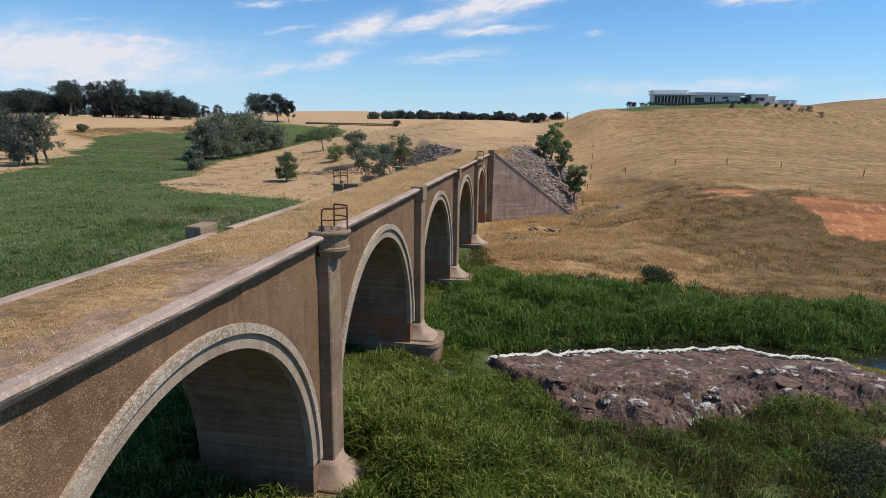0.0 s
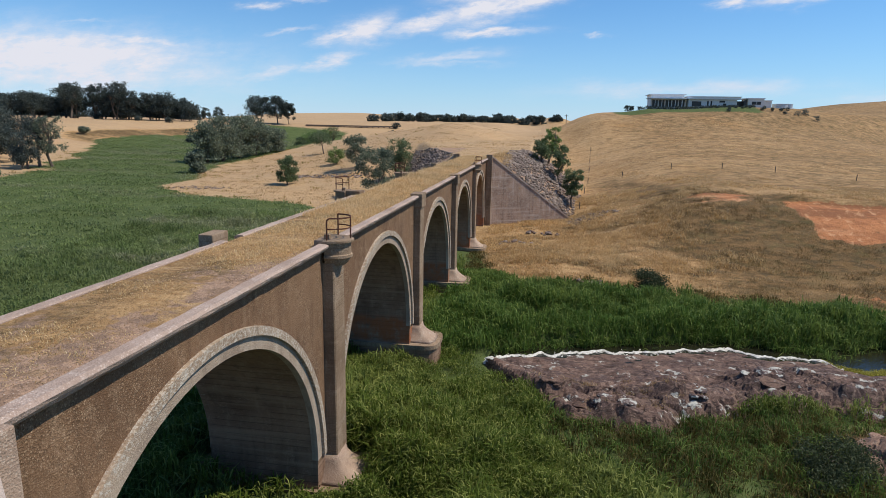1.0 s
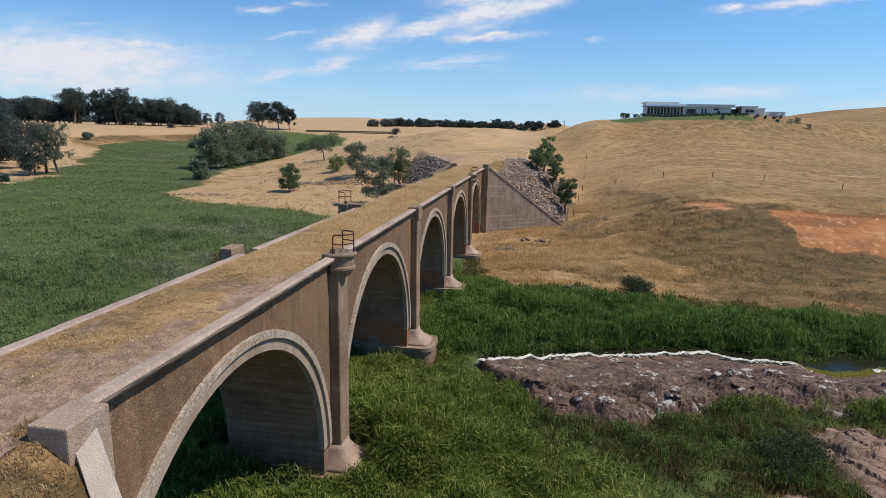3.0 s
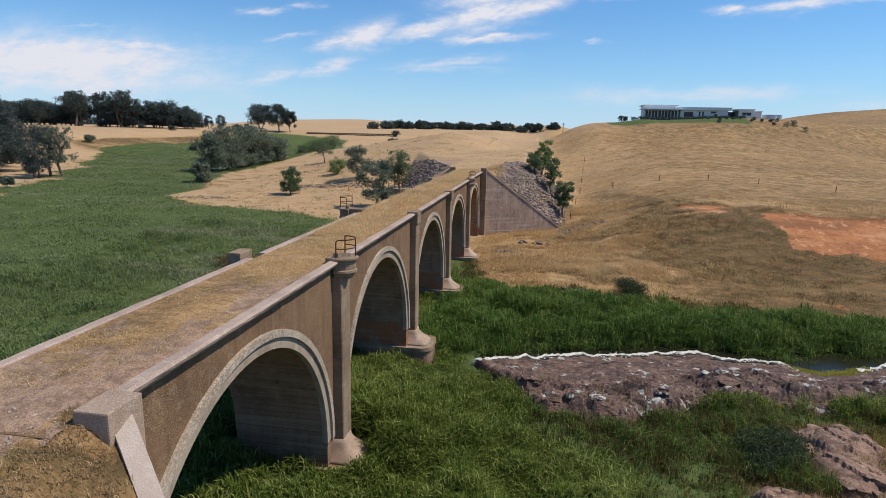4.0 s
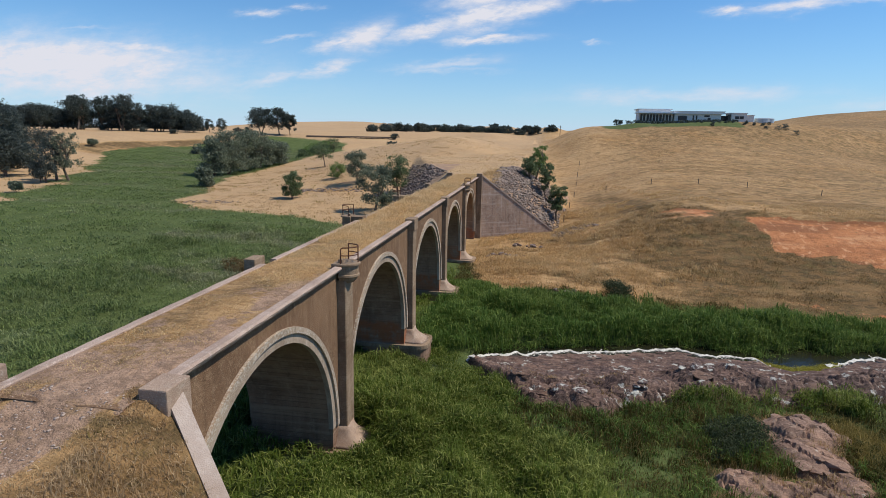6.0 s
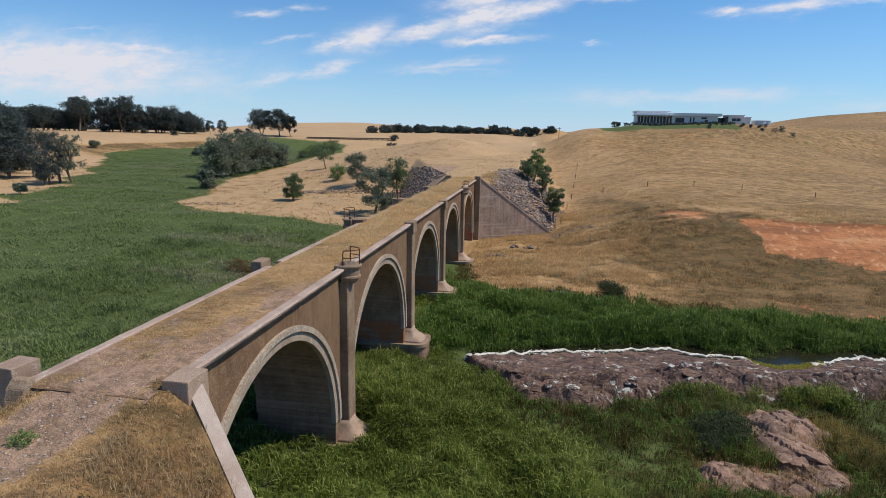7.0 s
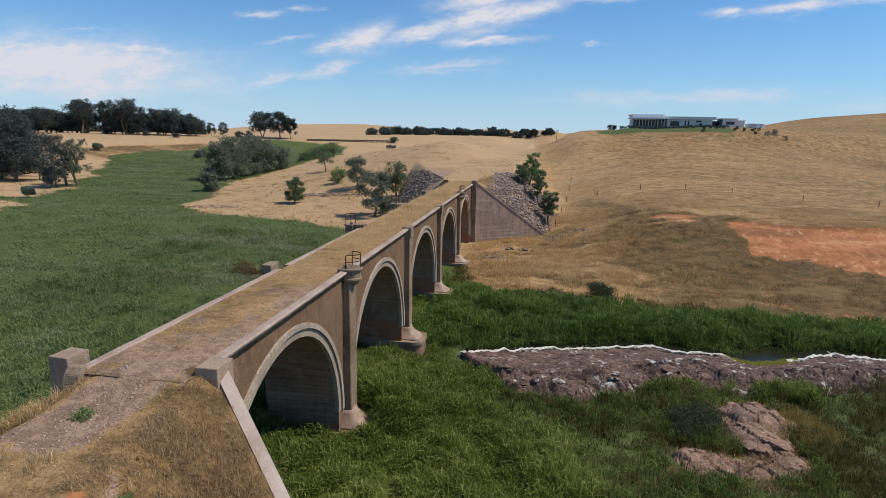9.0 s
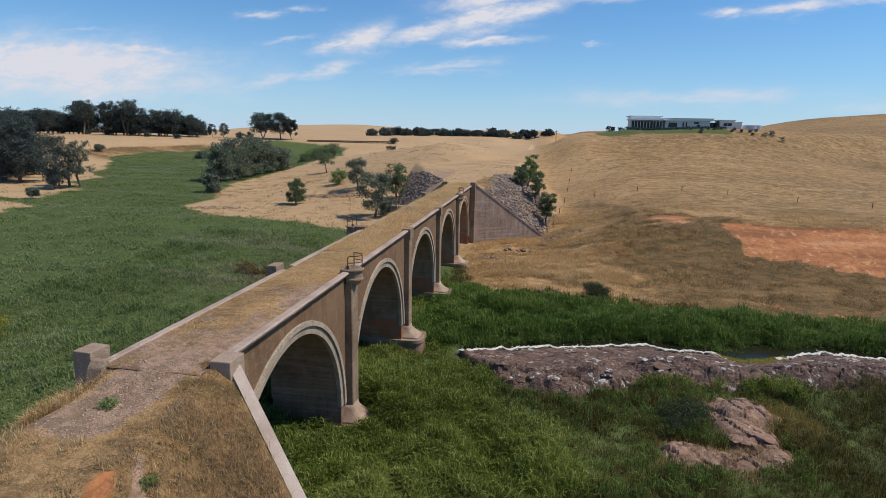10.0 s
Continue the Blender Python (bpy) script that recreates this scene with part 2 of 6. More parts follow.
def foliage(name, c1, c2, c3, rough=0.6, glow=0.42, vary=0.85, deep=0.5, wash=None):
    """Leaves or blades, varied from piece to piece and over a few metres."""
    k = Mat(name, rough)
    r = k.geo.outputs["Random Per Island"]
    k.p.inputs["Specular IOR Level"].default_value = 0.12
    n = k.noise(0.28, 4, 0.6)
    c = k.mix(k.step(n, 0.36, 0.66), c1, c2)
    c = k.mix(k.math('MULTIPLY', k.step(k.noise(0.13, 4, 0.6), 0.50, 0.66), 0.5), c, c3)
    c = k.mix(k.math('MULTIPLY', k.step(k.noise(0.6, 3, 0.6), 0.46, 0.34), 0.35), c, tuple(v * 0.6 for v in c1))
    c = k.mix(k.math('MULTIPLY', k.step(k.noise(1.0, 5, 0.65, k.scaled(0.035, 0.06, 0.06)), 0.50, 0.64), 0.45), c, tuple(0.55 * u + 0.3 * v for u, v in zip(c3, c1)))
    c = k.mix(k.math('MULTIPLY', k.step(k.noise(1.0, 5, 0.65, k.scaled(0.022, 0.045, 0.045)), 0.50, 0.38), 0.4), c, tuple(0.55 * u for u in c1))
    c = k.mix(k.step(r, 0.55, 1.0, 0.0, vary), c, c3)
    c = k.mix(k.math('MULTIPLY', k.step(r, 0.35, 0.0), deep), c, tuple(v * 0.5 for v in c1))
    if wash:
        c = k.mix(k.math('MULTIPLY', k.step(k.noise(1.0, 5, 0.6, k.scaled(0.030, 0.075, 0.05)), 0.50, 0.62), 0.8), c, wash)
        c = k.mix(k.math('MULTIPLY', k.step(k.noise(1.0, 4, 0.6, k.scaled(0.11, 0.20, 0.1)), 0.47, 0.36), 0.45), c, tuple(0.5 * v for v in c1))
    k.colour(c)
    tr = k.t.nodes.new("ShaderNodeBsdfTranslucent")
    k.link(c, tr.inputs["Color"])
    mx = k.t.nodes.new("ShaderNodeMixShader")
    mx.inputs[0].default_value = glow
    k.link(k.p.outputs[0], mx.inputs[1])
    k.link(tr.outputs[0], mx.inputs[2])
    k.link(mx.outputs[0], k.t.nodes["Material Output"].inputs["Surface"])
    return k.m


M_REED = foliage("reed_leaf", (0.110, 0.162, 0.024), (0.162, 0.208, 0.034), (0.37, 0.39, 0.115))
M_REED_FAR = foliage("reed_leaf_deep", (0.074, 0.140, 0.026), (0.106, 0.180, 0.034), (0.25, 0.31, 0.08))
M_MARSH = foliage("marsh_grass", (0.162, 0.222, 0.074), (0.222, 0.276, 0.096), (0.34, 0.36, 0.20), vary=0.22, deep=0.15, wash=(0.34, 0.33, 0.20))
# olive sedge with the shade among the reeds put into its colour
M_SEDGE_SHADED = foliage("shaded_sedge", (0.048, 0.062, 0.012), (0.076, 0.080, 0.018), (0.19, 0.16, 0.055))
M_SEDGE = foliage("olive_sedge", (0.062, 0.062, 0.014), (0.105, 0.086, 0.022), (0.26, 0.195, 0.07))
M_YELLOW = foliage("yellow_sedge", (0.25, 0.185, 0.048), (0.34, 0.255, 0.072), (0.50, 0.39, 0.15))
M_WEED = foliage("yellow_water_weed", (0.30, 0.27, 0.030), (0.38, 0.35, 0.045), (0.50, 0.46, 0.10))
M_STRAW = foliage("dry_grass", (0.57, 0.37, 0.165), (0.66, 0.45, 0.21), (0.80, 0.62, 0.36))
M_STRAW2 = foliage("weathered_dry_grass", (0.37, 0.236, 0.105), (0.48, 0.315, 0.148), (0.66, 0.50, 0.28))
M_DECKGRASS = foliage("deck_dry_grass", (0.66, 0.445, 0.210), (0.76, 0.54, 0.27), (0.86, 0.69, 0.42), deep=0.2)
M_BROWN = foliage("brown_dead_grass", (0.30, 0.185, 0.094), (0.40, 0.262, 0.136), (0.58, 0.435, 0.26))
M_SCRUB = foliage("brown_scrub", (0.165, 0.105, 0.046), (0.205, 0.150, 0.060), (0.36, 0.25, 0.12))
M_GUM = foliage("gum_leaf", (0.112, 0.158, 0.072), (0.145, 0.195, 0.088), (0.24, 0.28, 0.15), 0.5)
M_WATTLE = foliage("wattle_leaf", (0.26, 0.26, 0.035), (0.34, 0.33, 0.05), (0.46, 0.42, 0.10))
M_SHRUB = foliage("dark_shrub_leaf", (0.060, 0.078, 0.036), (0.078, 0.098, 0.045), (0.11, 0.13, 0.07), glow=0.3)
M_GUM2 = foliage("bright_gum_leaf", (0.15, 0.24, 0.065), (0.19, 0.28, 0.08), (0.30, 0.35, 0.15), 0.5)
M_GREYGUM = foliage("grey_gum_leaf", (0.135, 0.165, 0.112), (0.175, 0.205, 0.140), (0.27, 0.30, 0.21), 0.6)
# dark leaf with bluish distance haze put into its colour
M_HAZY_PINE = foliage("hazy_dark_leaf", (0.066, 0.086, 0.078), (0.086, 0.108, 0.096), (0.135, 0.155, 0.135), 0.6)


def ground_material():
    k = Mat("paddock", 0.95)
    at = k.t.nodes.new("ShaderNodeAttribute")
    at.attribute_name = "zone"
    sep = k.t.nodes.new("ShaderNodeSeparateColor")
    k.link(at.outputs["Color"], sep.inputs[0])
    broad, mid, fine = k.noise(0.035, 5, 0.6), k.noise(0.4, 5, 0.65), k.noise(4.5, 5, 0.7)
    lines = k.noise(1.0, 6, 0.68, k.scaled(0.05, 0.22, 0.22))
    clump = k.noise(1.0, 6, 0.75, k.scaled(0.55, 1.1, 1.1))
    speck = k.noise(1.0, 5, 0.78, k.scaled(1.8, 2.6, 2.6))
    dry = k.mix(k.step(broad, 0.40, 0.60), (0.36, 0.212, 0.090), (0.455, 0.282, 0.130))
    dry = k.mix(k.math('MULTIPLY', k.step(lines, 0.50, 0.64), 0.55), dry, (0.52, 0.335, 0.158))
    dry = k.mix(k.math('MULTIPLY', k.step(lines, 0.47, 0.35), 0.36), dry, (0.235, 0.138, 0.056))
    dry = k.mix(k.math('MULTIPLY', k.step(clump, 0.52, 0.62), 0.58), dry, (0.215, 0.126, 0.052))
    dry = k.mix(k.math('MULTIPLY', k.step(clump, 0.47, 0.38), 0.62), dry, (0.54, 0.355, 0.172))
    tint = k.noise(1.0, 5, 0.65, k.scaled(0.06, 0.12, 0.12))
    dry = k.mix(k.math('MULTIPLY', k.step(tint, 0.52, 0.66), 0.45), dry, (0.46, 0.245, 0.085))
    dry = k.mix(k.math('MULTIPLY', k.step(tint, 0.46, 0.34), 0.35), dry, (0.30, 0.215, 0.120))
    dry = k.mix(k.math('MULTIPLY', k.step(speck, 0.53, 0.64), 0.48), dry, (0.150, 0.092, 0.042))
    dry = k.mix(k.math('MULTIPLY', k.step(speck, 0.46, 0.36), 0.52), dry, (0.56, 0.390, 0.200))
    dry = k.mix(k.math('MULTIPLY', k.step(at.outputs["Alpha"], -0.08, -0.42), 0.5), dry, (0.49, 0.345, 0.205))
    scrub = k.mix(k.step(clump, 0.42, 0.60), (0.195, 0.112, 0.044), (0.095, 0.064, 0.027))
    scrub = k.mix(k.math('MULTIPLY', k.step(mid, 0.50, 0.66), 0.5), scrub, (0.115, 0.098, 0.034))
    scrub = k.mix(k.math('MULTIPLY', k.step(lines, 0.50, 0.64), 0.5), scrub, (0.28, 0.175, 0.075))
    scrub = k.mix(k.math('MULTIPLY', k.step(speck, 0.46, 0.34), 0.5), scrub, (0.34, 0.215, 0.095))
    rag = k.math('ADD', k.math('MULTIPLY', k.math('SUBTRACT', mid, 0.5), 0.9), k.math('MULTIPLY', k.math('SUBTRACT', clump, 0.5), 1.3))
    dry = k.mix(k.step(k.math('ADD', at.outputs["Alpha"], rag), -0.05, 0.95), dry, scrub)
    gr = k.mix(k.step(mid, 0.35, 0.65), (0.066, 0.092, 0.024), (0.098, 0.126, 0.036))
    gr = k.mix(k.math('MULTIPLY', k.step(fine, 0.5, 0.72), 0.5), gr, (0.10, 0.13, 0.045))
    red = k.mix(k.step(mid, 0.35, 0.65), (0.50, 0.205, 0.080), (0.38, 0.150, 0.060))
    red = k.mix(k.math('MULTIPLY', k.step(lines, 0.5, 0.64), 0.7), red, (0.60, 0.33, 0.165))
    red = k.mix(k.math('MULTIPLY', k.step(lines, 0.47, 0.38), 0.7), red, (0.20, 0.085, 0.038))
    rills = k.noise(1.0, 6, 0.75, k.scaled(0.9, 0.35, 1.6), 0.6)
    red = k.mix(k.math('MULTIPLY', k.step(rills, 0.53, 0.62), 0.7), red, (0.27, 0.105, 0.045))
    red = k.mix(k.math('MULTIPLY', k.step(rills, 0.46, 0.37), 0.7), red, (0.66, 0.37, 0.19))
    red = k.mix(k.math('MULTIPLY', k.step(speck, 0.54, 0.66), 0.55), red, (0.19, 0.085, 0.042))
    gv = k.mix(k.step(k.noise(1.6, 6, 0.75), 0.42, 0.58), (0.43, 0.280, 0.185), (0.27, 0.175, 0.116))
    gv = k.mix(k.math('MULTIPLY', k.step(k.noise(22.0, 3, 0.7), 0.53, 0.62), 0.6), gv, (0.155, 0.098, 0.060))
    gv = k.mix(k.math('MULTIPLY', k.step(k.noise(0.9, 4, 0.7), 0.54, 0.64), 0.55), gv, (0.26, 0.165, 0.075))
    gv = k.mix(k.step(k.voronoi(13.0).outputs["Distance"], 0.16, 0.08), gv, (0.58, 0.48, 0.39))
    edge = k.math('ADD', k.math('MULTIPLY', k.math('SUBTRACT', k.noise(0.7, 6, 0.7), 0.5), 0.9), k.math('MULTIPLY', k.math('SUBTRACT', k.noise(2.4, 5, 0.7), 0.5), 1.1))

    def mask(ch):
        return k.step(k.math('ADD', sep.outputs[ch], edge), 0.38, 0.62)

    c = k.mix(mask(0), dry, gr)
    c = k.mix(mask(1), c, red)
    c = k.mix(mask(2), c, gv)
    k.bump(k.math('ADD', k.math('ADD', fine, speck), k.math('MULTIPLY', mid, 1.5)), 1.0, 0.14)
    return k.colour(c)


def rock_material(name, c1, c2, c3, pale=0.6, spots=0.8, thick=0.63, joints=0.75, smear=0.8):
    k = Mat(name, 0.75)
    a, b, f = k.noise(0.5, 5, 0.65), k.noise(2.5, 6, 0.7), k.noise(14.0, 4, 0.7)
    c = k.mix(k.step(a, 0.38, 0.62), c1, c2)
    c = k.mix(k.math('MULTIPLY', k.step(b, 0.5, 0.7), 0.7), c, c3)
    cr = k.step(k.voronoi(1.3, k.scaled(0.7, 1.6, 1.0), 'DISTANCE_TO_EDGE').outputs["Distance"], 0.07, 0.0)
    warp = k.step(k.noise(0.7, 4, 0.6), 0.42, 0.60)
    c = k.mix(k.math('MULTIPLY', k.math('MULTIPLY', cr, warp), joints), c, (0.022, 0.017, 0.015))
    sm = k.noise(1.0, 6, 0.72, k.scaled(0.9, 4.5, 2.5))
    c = k.mix(k.math('MULTIPLY', k.step(sm, 0.50, 0.60), smear), c, tuple(v * 0.34 for v in c2))
    c = k.mix(k.math('MULTIPLY', k.step(f, 0.58, 0.72), 0.5), c, tuple(v * 0.4 for v in c1))
    li = k.math('MULTIPLY', k.step(k.noise(spots, 6, 0.7), thick, thick + 0.05), pale)
    c = k.mix(li, c, (0.56, 0.55, 0.48))
    k.bump(k.math('ADD', b, k.math('MULTIPLY', f, 0.4)), 1.0, 0.15)
    return k.colour(c)


M_GROUND = ground_material()
M_ROCK = rock_material("dark_river_rock", (0.100, 0.062, 0.052), (0.200, 0.122, 0.090), (0.40, 0.275, 0.20), 0.8, thick=0.59)
M_ROCK2 = rock_material("red_granite", (0.37, 0.224, 0.150), (0.250, 0.155, 0.110), (0.46, 0.325, 0.23), 0.45, joints=0.45, smear=0.4)
M_BOULDER = rock_material("lichened_boulder", (0.19, 0.135, 0.115), (0.13, 0.085, 0.075), (0.30, 0.24, 0.20), 0.9, 1.6, 0.50)
M_SLAB = rock_material("jointed_brown_rock", (0.20, 0.120, 0.082), (0.115, 0.072, 0.058), (0.31, 0.205, 0.14), 0.35, 1.2, 0.60, joints=0.4)
M_RIPRAP = rock_material("grey_riprap", (0.33, 0.258, 0.208), (0.19, 0.138, 0.112), (0.48, 0.405, 0.345), 0.4, smear=0.6)

k = Mat("stream_water", 0.08)
k.p.inputs["Specular IOR Level"].default_value = 0.5
k.bump(k.noise(3.0, 3, 0.6, k.scaled(0.6, 1.5, 1)), 0.35, 0.1)
M_WATER = k.colour((0.018, 0.017, 0.010))


# ---- ground ----
def ss(a, b, v):
    u = np.clip((v - a) / (b - a), 0, 1)
    return u * u * (3 - 2 * u)


def vnoise(x, y, seed=0):
    """Smooth value noise between -1 and 1."""
    xi, yi = np.floor(x), np.floor(y)
    fx, fy = x - xi, y - yi
    fx, fy = fx * fx * (3 - 2 * fx), fy * fy * (3 - 2 * fy)

    def h(a, b):
        s = np.sin(a * 127.1 + b * 311.7 + seed * 74.7) * 43758.5453
        return 2 * (s - np.floor(s)) - 1

    return (h(xi, yi) * (1 - fx) + h(xi + 1, yi) * fx) * (1 - fy) + (h(xi, yi + 1) * (1 - fx) + h(xi + 1, yi + 1) * fx) * fy


def fbm(x, y, seed=0, n=4):
    return sum(vnoise(x * 2.0 ** i, y * 2.0 ** i, seed + i) * 0.5 ** i for i in range(n)) * 0.6


# the stream flat: x, y, height, half width
AXIS = [(200.0, 30.0, -12.9, 18.0), (0.0, 38.0, -12.1, 17.0), (-35.0, 52.0, -9.8, 38.0), (-78.0, 103.0, -7.8, 19.0), (-122.0, 166.0, -6.4, 27.0), (-118.0, 228.0, -4.8, 14.0), (-30.0, 300.0, -2.5, 6.0)]


def valley(x, y):
    """Distance beyond the edge of the stream flat (negative inside it), and the flat's height."""
    ds, zs = [], []
    for (ax, ay, az, aw), (bx, by, bz, bw) in zip(AXIS, AXIS[1:]):
        dx, dy = bx - ax, by - ay
        u = np.clip(((x - ax) * dx + (y - ay) * dy) / (dx * dx + dy * dy), 0, 1)
        ds.append(np.hypot(x - ax - u * dx, y - ay - u * dy) - (aw + u * (bw - aw)))
        zs.append(az + u * (bz - az))
    ds, zs = np.array(ds), np.array(zs)
    lo = ds.min(0)
    w = np.exp(-(ds - lo) / 9.0)
    return lo, (w * zs).sum(0) / w.sum(0)


def far_edge(x):
    return np.interp(x, [4.5, 6.4, 9, 14.3, 19.8, 23.5, 25.1, 30.0, 30.6, 32, 34.6, 37.3, 39.4, 41.3, 42.5, 46, 60, 90], [35.6, 37.2, 38.4, 40.0, 41.4, 42.8, 41.8, 41.8, 40.2, 39.5, 40.3, 42.1, 43.5, 44.4, 43.9, 43.4, 41.5, 40])


def near_edge(x):
    return np.interp(x, [4.5, 6, 8, 10.5, 15.2, 17, 23.4, 28.4, 36, 42, 48, 60, 90], [36.0, 33.6, 30.2, 26.9, 26.4, 29.2, 31.9, 32.3, 34.4, 36.4, 38.2, 39, 39])


def natural(x, y):
    d, fl = valley(x, y)
    ya = np.interp(x, [-100, -78, -35, 0, 200], [90, 85, 52, 38, 30])
    far = ss(-6, 6, y - ya)
    dd = np.maximum(d, 0)
    left = 1 - ss(-24, 3, x)
    crest = 7.2 + 5.0 * ss(27, 51, x) - 5.8 * ss(70, 122, x)
    rise_r = 0.9 * ss(0, 8, dd) + 5.2 * ss(12, 38, x) * ss(6, 32, dd) + 0.03 * np.minimum(dd, 70) + crest * ss(48, 182, dd) - 9 * ss(200, 430, dd)
    rise_l = 8.6 * ss(0, 78, dd) + (4.5 - 2.0 * ss(-60, -160, x)) * ss(70, 280, dd)
    rise_far = rise_r * (1 - left) + rise_l * left
    rise_near = 0.01 * dd + 4.0 * ss(30, 120, dd) * left + 6 * ss(100, 400, dd)
    z = fl + far * rise_far + (1 - far) * rise_near
    z += (0.85 * ss(22, 12, x) + 0.35 * ss(9, 3, x)) * ss(31, 22, y) * ss(-16, -7, x)
    bed = ss(4.6, 6.2, x) * ss(75, 62, x) * ss(-1.0, 0.5, y - near_edge(x)) * ss(0.0, -1.5, y - far_edge(x) - np.interp(x, [29, 31, 36, 38], [2.8, 5.2, 5.2, 2.8]))
    z -= bed * (1.0 + 0.5 * ss(-1, 1, y - near_edge(x)))
    z += (1.5 * np.exp(-((x - 42) / 6) ** 2 - ((y - 211) / 14) ** 2) + 3.6 * np.exp(-((x - 20) / 10) ** 2)) * ss(150, 192, y)
    z -= 9.0 * ss(270, 390, y) * ss(10, 32, x) * ss(260, 160, x)
    z += 4.6 * np.exp(-((x + 7) / 32) ** 2 - ((y - 182) / 34) ** 2)
    z += 38.0 * np.exp(-((x - 440) / 300) ** 2 - ((y - 590) / 170) ** 2)
    z += 9.5 * np.exp(-((x + 240) / 105) ** 4 - ((y - 720) / 120) ** 2) + 7.0 * np.exp(-((x - 62) / 38) ** 2 - ((y - 800) / 90) ** 2)
    z += 2.2 * np.exp(-((x - 29) / 9) ** 2) * ss(150, 198, y)
    z += 0.7 * ss(84.0, 85.2, y + 0.10 * (x - 48)) * ss(39.5, 43, x) * ss(110, 90, y)
    z -= 1.2 * ss(19, 12, x) * ss(-8, 0, x) * ss(64, 80, y) * ss(101, 95, y)
    z += 0.25 * fbm(x / 9, y / 9, 3) * ss(-3, 6, d) + 1.2 * fbm(x / 60, y / 60, 9) * ss(30, 90, dd)
    return z


XC = -2.0                     # middle line of the track
WING_C, WING_S, WING_F = math.cos(radians(31)), math.sin(radians(31)), 0.69   # far wings: turn and fall
NEAR_C, NEAR_S, NEAR_F = math.cos(radians(35)), math.sin(radians(35)), 0.80   # near wings


def embank(x, y):
    """Railway banks behind both abutments, held by the wing walls."""
    far = y > 40
    ax = np.abs(x - XC)
    along = np.where(far, y - 85.6, 1.6 - y)           # metres behind the abutment
    w = np.maximum(ax - 2.3 + np.where(~far & (x < XC), 0.55 * ss(0.2, 0.9, along), 0) - np.where(far, np.where(x < XC, 0.36 * np.clip(along - 4, 0, 60), 0.24 * np.clip(along - 1, 0, 22)), 0), 0)
    top = np.where(far, -0.35 + 0.012 * np.maximum(along, 0), -0.31 - 0.05 * ss(0.5, 0.9, along) - 0.31 * ss(1.0, 2.9, along) - 0.04 * np.clip(along, 0, 12))
    z = top - np.where(far, 0.56, 0.72) * w
    px = ax - 2.7
    wc, ws, wf = np.where(far, WING_C, NEAR_C), np.where(far, WING_S, NEAR_S), np.where(far, WING_F, NEAR_F)
    behind = along * wc - px * ws                       # metres behind the wing wall's line
    run = np.maximum(px * wc + along * ws, 0)
    z = np.minimum(z, np.where(far, -0.05, -0.52) - wf * run + 0.75 * np.maximum(behind, 0))
    z = z - np.where(far, 0.0, 0.55) * np.exp(-((x + 5.0) / 0.9) ** 2 - ((y - 0.3) / 0.9) ** 2)
    return z - 14 * np.maximum(np.where(far, 0.80, 0.0) - behind, 0)


def ground_z(x, y):
    x, y = np.asarray(x, float), np.asarray(y, float)
    return np.maximum(natural(x, y), embank(x, y) + 0.07 * fbm(x * 1.1, y * 1.1, 5))


